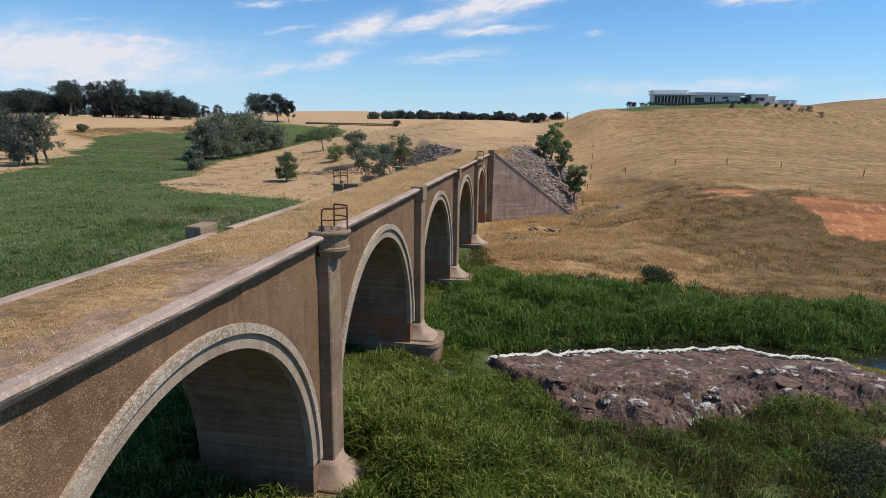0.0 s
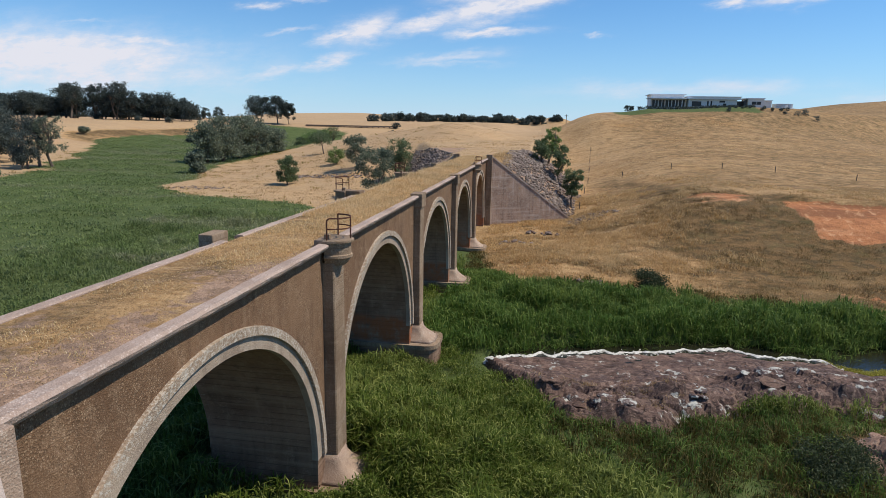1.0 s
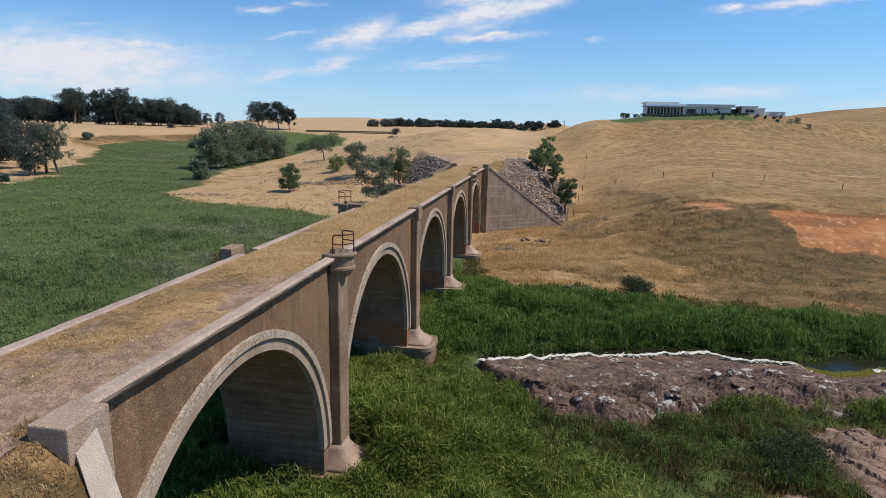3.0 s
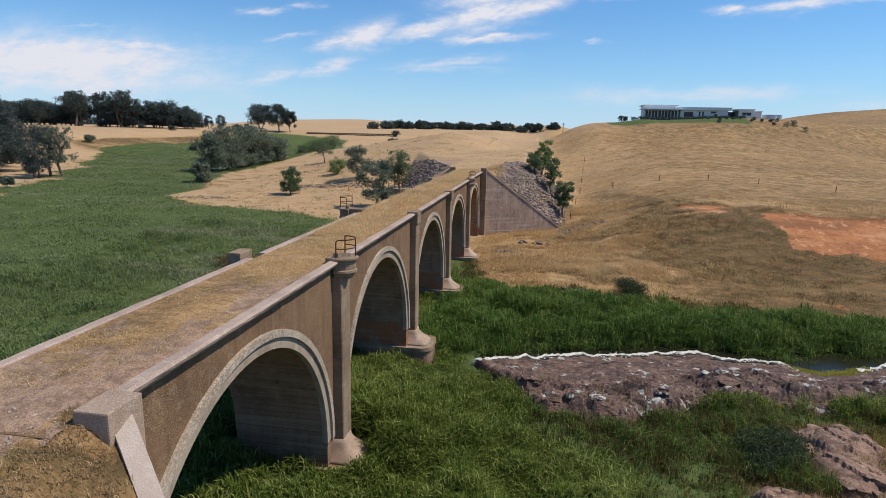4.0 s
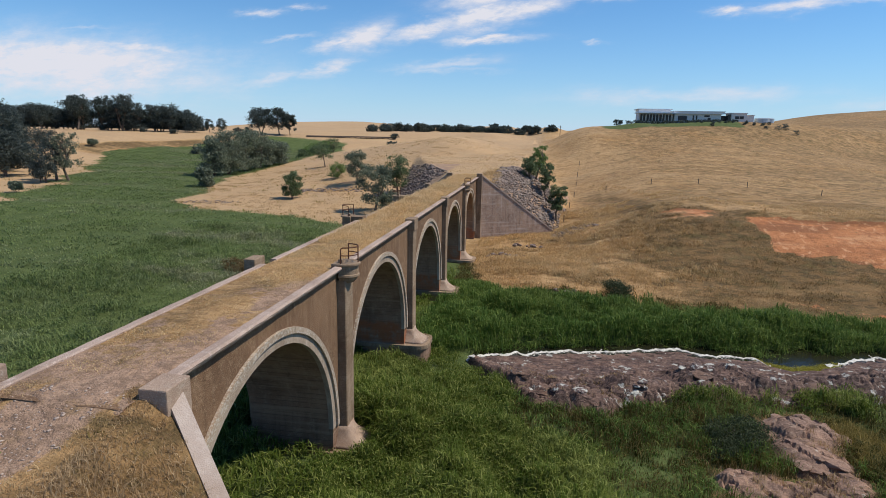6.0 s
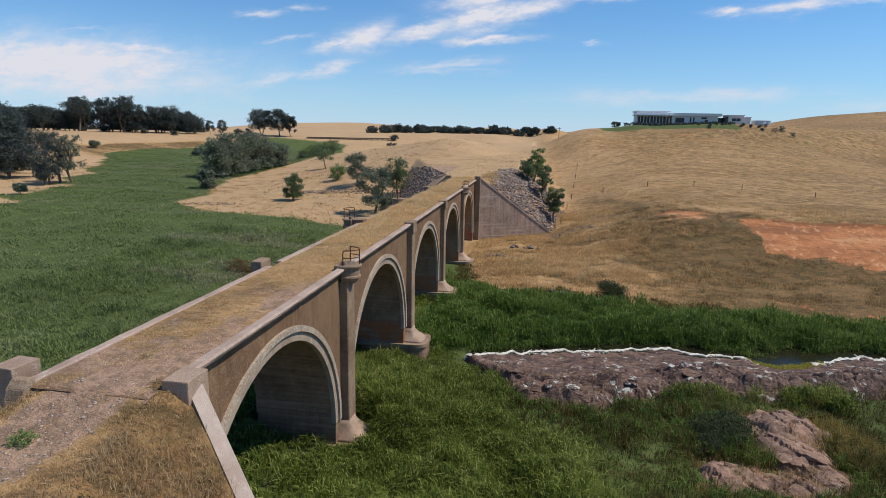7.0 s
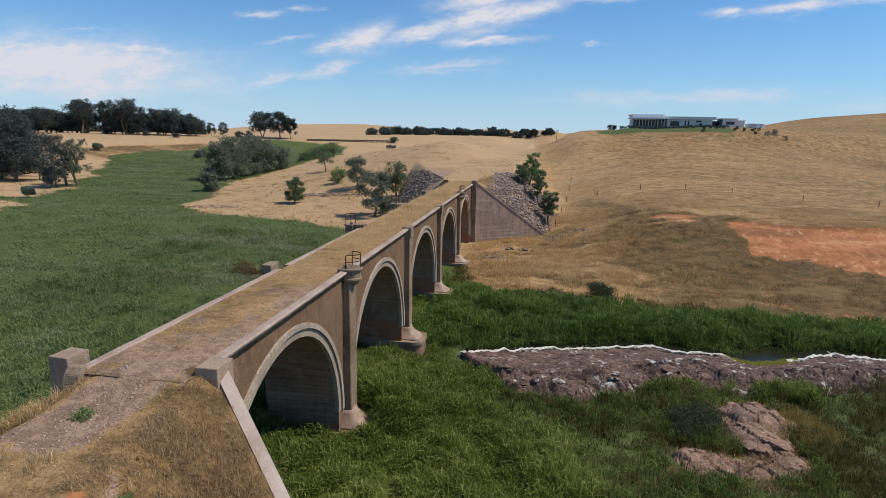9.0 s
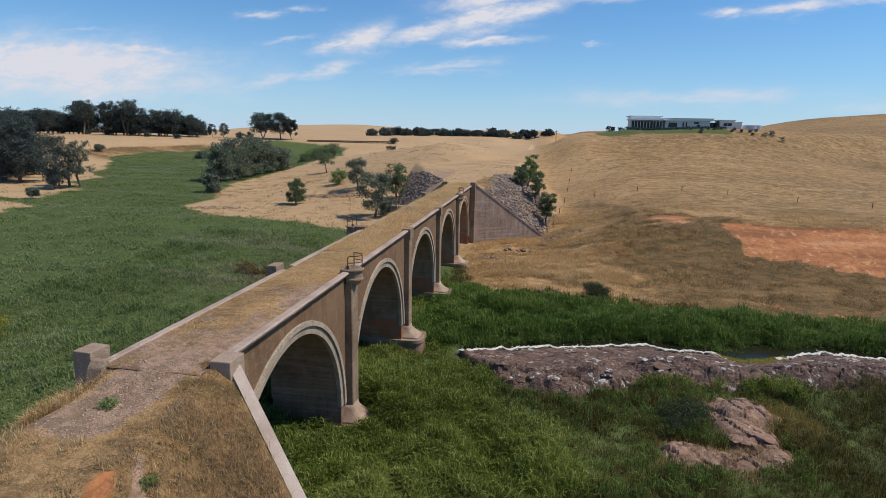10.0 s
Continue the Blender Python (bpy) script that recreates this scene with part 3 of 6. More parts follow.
def zones(x, y):
    """Shares of green flat, bare red soil and gravel."""
    d, _ = valley(x, y)
    n = fbm(x / 7, y / 7, 21)
    e = embank(x, y) - natural(x, y)
    ya = np.interp(x, [-100, -78, -35, 0, 200], [90, 85, 52, 38, 30])
    green = ss(3.5, -2.5, d + 5 * n)
    green = np.maximum(green, ss(5, -5, y - ya + 2 * n) * ss(1.0, 0.5, d / (4 + 66 * ss(-85, -40, x))))
    upper = ss(-4, 4, x - np.interp(y, [95, 98, 112, 140, 163, 209, 232, 256, 300], [-150, -103, -105, -121, -137, -166, -161, -155, -140]) + 6 * n)
    upper *= ss(4, -4, x - np.interp(y, [95, 100, 121, 138, 160, 172, 215, 260, 300], [-58, -63, -69, -77, -80, -77, -78, -86, -94]) + 4 * n) * ss(312, 296, y)
    green = np.where((x < -20) & (y > 88), green + (upper - green) * ss(88, 98, y), green)
    green *= ss(0.6, -0.2, e)
    lawn = ss(28, 34, x) * ss(80, 72, x) * ss(196.8, 198.4, y + 0.03 * (x - 50)) * ss(222, 214, y)
    green = np.maximum(green, lawn)
    q = fbm(x / 2.2, y / 2.2, 27)
    q2 = fbm(x / 5, y / 1.6, 28)
    red = ss(40.4, 41.8, x - np.interp(y, [70, 73, 76, 79, 82, 86], [0.5, 0.7, 1.8, 1.2, 0, 0.6]) + 0.7 * n + 0.9 * q) * ss(72.0, 73.0, y + 0.24 * (x - 42) + 1.2 * n + 1.4 * q) * ss(85.2, 84.4, y + 0.06 * (x - 42) + 0.4 * q) * ss(110, 95, x)
    red *= 1 - 0.35 * ss(0.2, 0.45, q2)
    red = np.maximum(red, (0.55 + 0.5 * q) * np.exp(-((x - 34) / 5) ** 4 - ((y - 86.5) / 4.2) ** 4))
    red = np.maximum(red, 0.5 * np.exp(-((y - 58.4 + 0.25 * (x - 41)) / 0.9) ** 2) * ss(37, 40, x) * ss(70, 62, x) * (0.8 + 0.7 * q))
    red = np.maximum(red, 1.0 * np.exp(-((x - 0.50 - 0.3 * (-5.3 - y)) / (0.26 + 0.24 * np.clip(-4.8 - y, 0, 3) + 0.2 * n)) ** 2) * ss(-4.2, -5.0, y) * ss(-9, -7.5, y))
    red = np.maximum(red, 0.40 * np.exp(-((x + 4.2) / 0.9) ** 2 - ((y + 4.6) / 0.7) ** 2))
    near = (y < 5) * ss(-0.2, 0.3, e)
    path = 1.0 * np.exp(-((x + 2.0 + 0.14 * (0.3 - y)) / 1.45) ** 4) * ss(-4.6, -2.6, y + 0.8 * n) * near
    path = np.maximum(path, 0.8 * np.exp(-((x - 0.62 - 0.58 * (-3.8 - y)) / 0.26) ** 2) * ss(-3.0, -4.0, y) * near)
    rip = (y > 85) * ss(0.2, 0.6, e) * ss(4.0, 6.0, np.abs(x - XC)) * ss(128, 112, y) * (0.75 + 0.5 * n)
    brow = np.interp(x, [18, 26, 32, 42, 50, 60, 100], [136, 115, 99, 87.5, 83, 81.5, 80])
    belt = ss(14, 33, x + 3 * n) * ss(6, -6, y - brow + 5 * n) * ss(0, 5, y - 63 - 9 * ss(28, 22, x) + 7 * n)
    scrub = belt * (0.85 + 0.4 * n + 0.5 * fbm(x / 3.5, y / 2, 26)) + 0.95 * ss(20, 34, x) * ss(54, 57, y) * ss(78, 70, y)
    scrub = np.maximum(scrub, 0.4 * ss(6, -6, np.abs(y - brow + 5) - 3) * ss(18, 24, x))
    scrub = np.maximum(scrub, ss(0.12, 0.5, fbm(x / 4.5, y / 2.2, 25)) * ss(1, 6, x) * ss(57, 62, y) * ss(98, 88, y))
    scrub = np.maximum(scrub, ss(20, 40, x) * ss(88, 100, y) * (0.46 + 0.2 * fbm(x / 40, y / 14, 24)))
    scrub = np.maximum(scrub, 0.9 * np.exp(-((x + 37) / 7) ** 2 - ((y - 121) / 2.2) ** 2))
    far_l = np.interp(y, [95, 98, 112, 140, 163, 209, 232, 256, 300], [-150, -103, -105, -121, -137, -166, -161, -155, -140])
    scrub = np.maximum(scrub, (1.2 + n) * ss(-16, -12, x - far_l) * ss(2, -2, x - far_l) * ss(196, 206, y) * ss(290, 262, y))
    scrub = np.maximum(scrub, near * (0.74 - 0.45 * ss(0.6, -1.2, x) + 0.3 * n))
    return green, red, np.clip(np.maximum(path, rip), 0, 1), np.clip(scrub - 0.45 * np.maximum(ss(-5, -20, x), ss(16, 6, x) * ss(84, 90, y)), -0.6, 1)


def axis_steps(lo, hi, fine_lo, fine_hi, fine, grow):
    v = list(np.arange(fine_lo, fine_hi + 1e-6, fine))
    s = fine
    while v[-1] < hi:
        s *= grow
        v.append(v[-1] + s)
    s = fine
    while v[0] > lo:
        s *= grow
        v.insert(0, v[0] - s)
    return np.array(v)


def grid_mesh(name, xs, ys, zf, mat, zone=None):
    X, Y = np.meshgrid(xs, ys)
    co = np.stack([X, Y, zf(X, Y)], -1).reshape(-1, 3)
    n, m = len(xs), len(ys)
    i = (np.arange(m - 1)[:, None] * n + np.arange(n - 1)[None, :]).ravel()
    quads = np.stack([i, i + 1, i + n + 1, i + n], -1)
    me = bpy.data.meshes.new(name)
    me.vertices.add(len(co))
    me.vertices.foreach_set("co", co.ravel())
    me.loops.add(quads.size)
    me.loops.foreach_set("vertex_index", quads.ravel())
    me.polygons.add(len(quads))
    me.polygons.foreach_set("loop_start", np.arange(0, quads.size, 4))
    me.update(calc_edges=True)
    me.polygons.foreach_set("use_smooth", np.ones(len(quads), bool))
    if zone:
        col = np.ones((len(co), 4))
        for ch, v in enumerate(zone(co[:, 0], co[:, 1])):
            col[:, ch] = v
        me.color_attributes.new("zone", 'FLOAT_COLOR', 'POINT').data.foreach_set("color", col.ravel())
    me.materials.append(mat)
    return new(name, me)


def finer(v, lo, hi, step):
    return np.unique(np.concatenate([v[(v < lo) | (v > hi)], np.arange(lo, hi + 1e-6, step)]))


ground = grid_mesh("ground", finer(finer(axis_steps(-3500, 3500, -45, 60, 0.6, 1.08), -8.0, 9.0, 0.2), -200.0, -70.0, 3.0), finer(finer(axis_steps(-800, 4500, -25, 130, 0.6, 1.08), -10.0, 3.0, 0.2), 145.0, 300.0, 3.0), ground_z, M_GROUND, zones)
tagged(ground, "dry straw-coloured paddocks round a green stream flat", "ground", kind="structure")


# ---- mesh helpers ----
def part(name, bm, mat, parent=None, label="", smooth=False):
    bmesh.ops.recalc_face_normals(bm, faces=bm.faces)
    me = bpy.data.meshes.new(name)
    bm.to_mesh(me)
    bm.free()
    me.materials.append(mat)
    if smooth:
        me.polygons.foreach_set("use_smooth", np.ones(len(me.polygons), bool))
    ob = new(name, me)
    ob.parent = parent
    if label:
        ob["label"] = label
    return ob


def box(bm, x0, x1, y0, y1, z0, z1, top=None):
    """A box; top: the x0, x1, y0, y1 of its upper face where it tapers."""
    a0, a1, b0, b1 = top or (x0, x1, y0, y1)
    v = [bm.verts.new(c) for c in ((x0, y0, z0), (x1, y0, z0), (x1, y1, z0), (x0, y1, z0), (a0, b0, z1), (a1, b0, z1), (a1, b1, z1), (a0, b1, z1))]
    for f in ((0, 3, 2, 1), (4, 5, 6, 7), (0, 1, 5, 4), (1, 2, 6, 5), (2, 3, 7, 6), (3, 0, 4, 7)):
        bm.faces.new([v[i] for i in f])
    return v


def soft_box(bm, *a, r=0.04, **kw):
    v = box(bm, *a, **kw)
    es = {e for q in v for e in q.link_edges}
    bmesh.ops.bevel(bm, geom=list(es), offset=r, segments=2, affect='EDGES', profile=0.6)


def prism(bm, pts, x0, x1):
    """A flat outline in y and z carried from x0 to x1; the outline must be convex."""
    a = [bm.verts.new((x0, y, z)) for y, z in pts]
    b = [bm.verts.new((x1, y, z)) for y, z in pts]
    n = len(pts)
    for i in range(n):
        j = (i + 1) % n
        bm.faces.new((a[i], a[j], b[j], b[i]))
    bm.faces.new(a)
    bm.faces.new(list(reversed(b)))


def tube(bm, pts, r, n=8):
    """A pipe along a line of points."""
    pts = [Vector(p) for p in pts]
    rings = []
    for i, p in enumerate(pts):
        d = (pts[min(i + 1, len(pts) - 1)] - pts[max(i - 1, 0)]).normalized()
        q = d.to_track_quat('Z', 'Y')
        rr = r[i] if isinstance(r, (list, tuple)) else r
        rings.append([bm.verts.new(p + q @ Vector((rr * math.cos(2 * math.pi * j / n), rr * math.sin(2 * math.pi * j / n), 0))) for j in range(n)])
    for a, b in zip(rings, rings[1:]):
        for j in range(n):
            bm.faces.new((a[j], a[(j + 1) % n], b[(j + 1) % n], b[j]))
    bm.faces.new(list(reversed(rings[0])))
    bm.faces.new(rings[-1])


def lathe_half(bm, cx, cy, prof, sgn, n=14, deep=1.0):
    """Half a turned shape bulging to the side sgn; prof: radius and height, downwards; deep: stretch outwards."""
    cols = []
    for i in range(n + 1):
        a = -math.pi / 2 + math.pi * i / n
        cols.append([bm.verts.new((cx + sgn * deep * r * math.cos(a), cy + r * math.sin(a), z)) for r, z in prof])
    for a, b in zip(cols, cols[1:]):
        for i in range(len(prof) - 1):
            bm.faces.new((a[i], a[i + 1], b[i + 1], b[i]))
    bm.faces.new([c[0] for c in cols])
    bm.faces.new([c[-1] for c in reversed(cols)])
    bm.faces.new(cols[0] + list(reversed(cols[-1])))


def tri_mesh(name, co, tris, mat, parent=None, smooth=False):
    me = bpy.data.meshes.new(name)
    me.vertices.add(len(co))
    me.vertices.foreach_set("co", np.ascontiguousarray(co, np.float32).ravel())
    me.loops.add(tris.size)
    me.loops.foreach_set("vertex_index", np.ascontiguousarray(tris, np.int32).ravel())
    me.polygons.add(len(tris))
    me.polygons.foreach_set("loop_start", np.arange(0, tris.size, 3))
    me.update(calc_edges=True)
    if smooth:
        me.polygons.foreach_set("use_smooth", np.ones(len(tris), bool))
    me.materials.append(mat)
    ob = new(name, me)
    ob.parent = parent
    return ob


# ---- bridge ----
S, R, ZC, XL, XR = 17.0, 7.04, -9.0, -4.1, -0.06
XB = -4.8                                            # the upstream face, under the corbelled coping
PW = 1.1                                             # width of a pilaster
bridge = tagged(new("arch_bridge"), "weathered brown concrete railway bridge of five round arches", "bridge")


def arc(k, r, a0=0.0, a1=math.pi, n=40, zc=ZC):
    yc = S / 2 + PW / 2 + S * k
    return [(yc - r * math.cos(a0 + (a1 - a0) * i / n), zc + r * math.sin(a0 + (a1 - a0) * i / n)) for i in range(n + 1)]


def span_wall(k):
    """The filled wall over one arch, in upright strips, with the soffit."""
    bm = bmesh.new()
    yc = S / 2 + PW / 2 + S * k
    line = [(yc - 8.5, -9.2), (yc - R - 0.001, -9.2)] + arc(k, R) + [(yc + R + 0.001, -9.2), (yc + 8.5, -9.2)]
    rows = []
    for y, z in line:
        rows.append([bm.verts.new(c) for c in ((XR, y, -0.35), (XR, y, z), (XB, y, z), (XB, y, -0.85), (XL, y, -0.65), (XL, y, -0.35))])
    for i, (a, b) in enumerate(zip(rows, rows[1:])):
        for j in range(6):
            if i in (1, len(rows) - 3) and j == 1:
                continue
            bm.faces.new((a[j], a[(j + 1) % 6], b[(j + 1) % 6], b[j])).material_index = 1 if j == 1 else 0
    ob = part("span_wall", bm, M_WALL, bridge)
    ob.data.materials.append(M_PIER)
    return ob


def ring(k, side, r0, r1, out, name, mat):
    """A raised band round one arch on one face."""
    bm = bmesh.new()
    inner, outer = arc(k, r0, n=44), arc(k, r1, n=44)
    x0, x1 = (XR - 0.25, XR + out) if side > 0 else (XB + 0.25, XB - out)
    prev = None
    for (ya, za), (yb, zb) in zip(inner, outer):
        cur = [bm.verts.new(c) for c in ((x0, ya, za), (x1, ya, za), (x1, yb, zb), (x0, yb, zb))]
        if prev:
            for j in range(4):
                bm.faces.new((prev[j], prev[(j + 1) % 4], cur[(j + 1) % 4], cur[j]))
        else:
            bm.faces.new(cur)
        prev = cur
    bm.faces.new(list(reversed(prev)))
    part(name, bm, mat, bridge)


def pilaster(y, side, cap):
    """The upright band on a pier, leaning out slightly towards its foot."""
    x = XR if side > 0 else XL
    bm = bmesh.new()
    top, foot = (0.47, 0.50) if side > 0 else ((1.12, 1.3) if cap else (0.86, 1.0))
    z1, wide = -0.95, 1.22 if side > 0 else PW
    v = box(bm, min(x - 0.1 * side, x + foot * side), max(x - 0.1 * side, x + foot * side), y, y + wide, -9.3, z1,
            top=(min(x - 0.1 * side, x + top * side), max(x - 0.1 * side, x + top * side), y, y + wide))
    bmesh.ops.bevel(bm, geom=[e for e in bm.edges if abs(e.verts[0].co.z - e.verts[1].co.z) > 1], offset=0.05, segments=1, affect='EDGES')
    part("pilaster", bm, M_PIL, bridge)
    if cap:
        bm = bmesh.new()
        a, b = (-0.30, 0.52) if side > 0 else (-5.30, -4.66)
        soft_box(bm, a, b, y - 0.06, y + wide + 0.06, z1, 0.0 if side > 0 else -0.04, r=0.05)
        part("pilaster_cap", bm, M_PIL, bridge)


def pier(k):
    """The pier under the springings, its flared feet and the round-nosed plinth."""
    y0 = S * k + PW / 2
    hw = 8.5 - R
    bm = bmesh.new()
    box(bm, XB + 0.02, XR - 0.02, y0 - hw, y0 + hw, -10.35, -8.9)
    part("pier", bm, M_PIER, bridge)
    # plinth: straight sides, round noses
    for r_in, z0, z1, name, mat in ((0.0, -10.62, -10.32, "plinth_ledge", M_PIL), (0.10, -14.0, -10.62, "plinth", M_PIER)):
        bm = bmesh.new()
        w, nose = hw + 0.22 - r_in, 0.55
        pts = []
        for cx, sgn in ((XR + 0.29, 1), (XL - 0.15, -1)):
            for i in range(13):
                a = -math.pi / 2 + math.pi * i / 12
                ca, sa = math.cos(a), math.sin(a)
                pts.append((cx + sgn * (1.68 - r_in) * abs(ca) ** nose, y0 + sgn * w * math.copysign(abs(sa) ** nose, sa)))
        lo = [bm.verts.new((px, py, z0)) for px, py in pts]
        hi = [bm.verts.new((px, py, z1)) for px, py in pts]
        n = len(pts)
        for i in range(n):
            bm.faces.new((lo[i], lo[(i + 1) % n], hi[(i + 1) % n], hi[i]))
        bm.faces.new(hi)
        bm.faces.new(list(reversed(lo)))
        part(name, bm, mat, bridge, smooth=False)
    for side in (1, -1):
        x = XR + 0.05 if side > 0 else XL
        bm = bmesh.new()
        prof = [(0.56, -9.25, 0.61), (0.62, -9.5, 0.64), (0.82, -9.75, 0.74), (1.12, -9.98, 0.90), (1.40, -10.18, 1.06), (1.62, -10.33, 1.18)]
        rows = []
        for px, z, w in prof:
            ring_ = [(x - 0.3 * side, y0 - w)]
            for i in range(9):
                a = -math.pi / 2 + math.pi * i / 8
                ring_.append((x + side * (px - w * 0.55 + w * 0.55 * math.cos(a) ** 0.6 if abs(math.cos(a)) > 1e-6 else px - w * 0.55), y0 + w * math.sin(a)))
            ring_.append((x - 0.3 * side, y0 + w))
            rows.append([bm.verts.new((a, b, z)) for a, b in ring_])
        for a, b in zip(rows, rows[1:]):
            for j in range(len(a) - 1):
                bm.faces.new((a[j], a[j + 1], b[j + 1], b[j]))
        bm.faces.new(rows[0])
        bm.faces.new(list(reversed(rows[-1])))
        part("flared_foot", bm, M_BLOCK, bridge, smooth=True)


def refuge(k, side):
    """A half-round refuge on a pier: bracket, slab and pipe railing."""
    x = (XR if side > 0 else XL)
    yc = S * k + PW / 2
    cx = x + (0.22 if side > 0 else -0.86)
    bm = bmesh.new()
    lathe_half(bm, cx - 0.1 * side, yc, [(0.66, -0.13), (0.66, -0.60), (0.71, -0.64), (0.71, -0.74), (0.64, -0.80), (0.57, -0.96), (0.50, -1.06)], side, 18, 1.32)
    part("refuge_bracket", bm, M_PIL, bridge)
    bm = bmesh.new()
    lathe_half(bm, cx - 0.12 * side, yc, [(0.74, 0.0), (0.78, -0.03), (0.78, -0.11), (0.74, -0.13)], side, 22, 1.30)
    soft_box(bm, *sorted((cx - 0.12 * side, x - 0.25 * side)), yc - (0.76 if side > 0 else 0.5), yc + (0.76 if side > 0 else 0.5), -0.32, -0.01, r=0.02)
    slab = part("refuge_slab", bm, M_PIL, bridge)
    r, h = 0.66, 0.86
    rail = tagged(new("refuge_railing"), "rusted iron pipe railing")
    rail.parent = bridge

    def on(a, z, rr=r):
        return (cx + side * 1.15 * rr * math.cos(a), yc + rr * math.sin(a), z)

    a0, a1 = radians(-88), radians(88)
    bm = bmesh.new()
    bend = [on(a0, -0.02), on(a0, h - 0.16), on(a0 + 0.03, h - 0.06), on(a0 + 0.14, h)]
    tube(bm, bend + [on(a0 + 0.14 + (a1 - a0 - 0.14) * i / 16, h) for i in range(1, 17)], 0.032)
    part("top_rail", bm, M_RUST, rail)
    bm = bmesh.new()
    tube(bm, [on(a0 + (a1 - a0) * i / 16, 0.44) for i in range(17)], 0.028)
    part("middle_rail", bm, M_RUST, rail)
    for a in (radians(5), a1):
        bm = bmesh.new()
        tube(bm, [on(a, -0.02), on(a, h)], 0.032)
        part("post", bm, M_RUST, rail)
    bm = bmesh.new()
    soft_box(bm, cx - 0.18, cx + 0.05, yc - 0.45, yc - 0.2, -0.02, 0.2, r=0.02)
    part("kerb_stub", bm, M_PIL, bridge)


def coping(side, y0, y1):
    """A length of weathered coping, with worn upper edges."""
    bm = bmesh.new()
    xi, xo, dz = (-0.14, 0.31, 0.0) if side > 0 else (XL + 0.12, XL - 0.31, -0.11)
    rnd = random.Random(int(y0 * 10) + side)
    n = max(2, int((y1 - y0) / 0.5))
    prev = None
    for i in range(n + 1):
        y = y0 + (y1 - y0) * i / n
        j = lambda s=0.012: rnd.uniform(-s, s)
        sec = [(xi, -0.42), (xi + j(), -0.16 + j()), (xi + (xo - xi) * 0.12, -0.125 + j()), (xi + (xo - xi) * 0.8, -0.13 + j()), (xo + j(), -0.19 + j()), (xo - (xo - xi) * 0.06 + j(), -0.28 + j()), (xo - (xo - xi) * 0.27 + j(), -0.39 + j()), (xo - (xo - xi) * 0.42, -0.42)]
        cur = [bm.verts.new((px, y, pz + dz)) for px, pz in sec]
        if prev:
            for q in range(len(sec)):
                bm.faces.new((prev[q], prev[(q + 1) % len(sec)], cur[(q + 1) % len(sec)], cur[q]))
        else:
            bm.faces.new(cur)
        prev = cur
    bm.faces.new(list(reversed(prev)))
    part("coping", bm, M_COPING, bridge, smooth=False)


for k_ in range(5):
    span_wall(k_)
    for side in (1, -1):
        ring(k_, side, R - 0.03 if side > 0 else R + 0.004, R + 0.40, 0.012, "arch_ring", M_RING)
        ring(k_, side, R + 0.402, R + 0.69, 0.13, "hood_mould", M_HOOD)
REFUGES = {(1, 1), (4, 1), (2, -1), (3, -1)}
for k_ in range(1, 5):
    pier(k_)
    for side in (1, -1):
        pilaster(S * k_, side, (k_, side) not in REFUGES)
for k_, side in sorted(REFUGES):
    refuge(k_, side)
for side, first in ((1, 2.15), (-1, 0.75)):
    edges = [first] + [S * q for q in range(1, 6)]
    for q in range(5):
        g0 = edges[q] + (0 if q == 0 else (PW + 0.08 if (q, side) not in REFUGES else PW / 2 + 0.74))
        g1 = edges[q + 1] - (0.08 if (q + 1, side) not in REFUGES else 0.22)
        if q == 4:
            g1 = 84.95
        coping(side, g0, g1)

# abutments
bm = bmesh.new()
box(bm, XB + 0.02, XR - 0.02, -1.5, 9.05 - R, -14, -8.9)
part("abutment", bm, M_PIER, bridge)
bm = bmesh.new()
box(bm, XB + 0.02, XR - 0.02, 77.05 + R, 88, -14, -8.9)
part("abutment", bm, M_PIER, bridge)
bm = bmesh.new()
soft_box(bm, -0.02, 0.82, 1.12, 2.22, -1.6, 0.0, r=0.04)
part("end_block", bm, M_BLOCK, bridge)
bm = bmesh.new()
soft_box(bm, -0.41, 0.41, -0.50, 0.50, -3.0, 0.05, r=0.04)
bm.transform(Matrix.Translation((-5.14, 1.32, 0.0)) @ Matrix.Rotation(radians(-4), 4, 'Z'))
part("end_block", bm, M_BLOCK, bridge)
bm = bmesh.new()
prism(bm, [(0.74, -1.5), (0.74, -0.10), (0.52, -0.12), (0.30, -0.34), (0.16, -0.8), (0.12, -1.5)], -4.50, -3.92)
part("broken_coping_end", bm, M_PIL, bridge)
for x0, x1 in ((0.0, 0.9), (-5.0, -4.1)):
    bm = bmesh.new()
    soft_box(bm, x0, x1, 84.95, 85.95, -13, 0.42, r=0.04)
    part("end_pilaster", bm, M_PIL, bridge)


def scrawl(y, x0, z0, high):
    """Sprayed dark blue loops on a pier's face."""
    for i in range(7):
        rnd = random.Random(900 + i)
        bm = bmesh.new()
        cx, cz = x0 + 0.19 * i, z0 + rnd.uniform(-0.1, 0.1)
        prev = None
        for j in range(19):
            a = 0.6 + (4.6 + rnd.uniform(-0.02, 0.02)) * j / 18 + i
            px, pz = cx + 0.26 * math.cos(a), cz + 0.5 * high * math.sin(a)
            cur = [bm.verts.new((px + d * math.cos(a), yy, pz + d * math.sin(a))) for d, yy in ((-0.05, y), (0.05, y), (0.05, y - 0.006), (-0.05, y - 0.006))]
            if prev:
                for q in range(4):
                    bm.faces.new((prev[q], prev[(q + 1) % 4], cur[(q + 1) % 4], cur[q]))
            prev = cur
        part("graffiti_stroke", bm, M_SPRAY, bridge, "dark blue spray paint")


scrawl(50.12, -2.5, -9.4, 1.6)


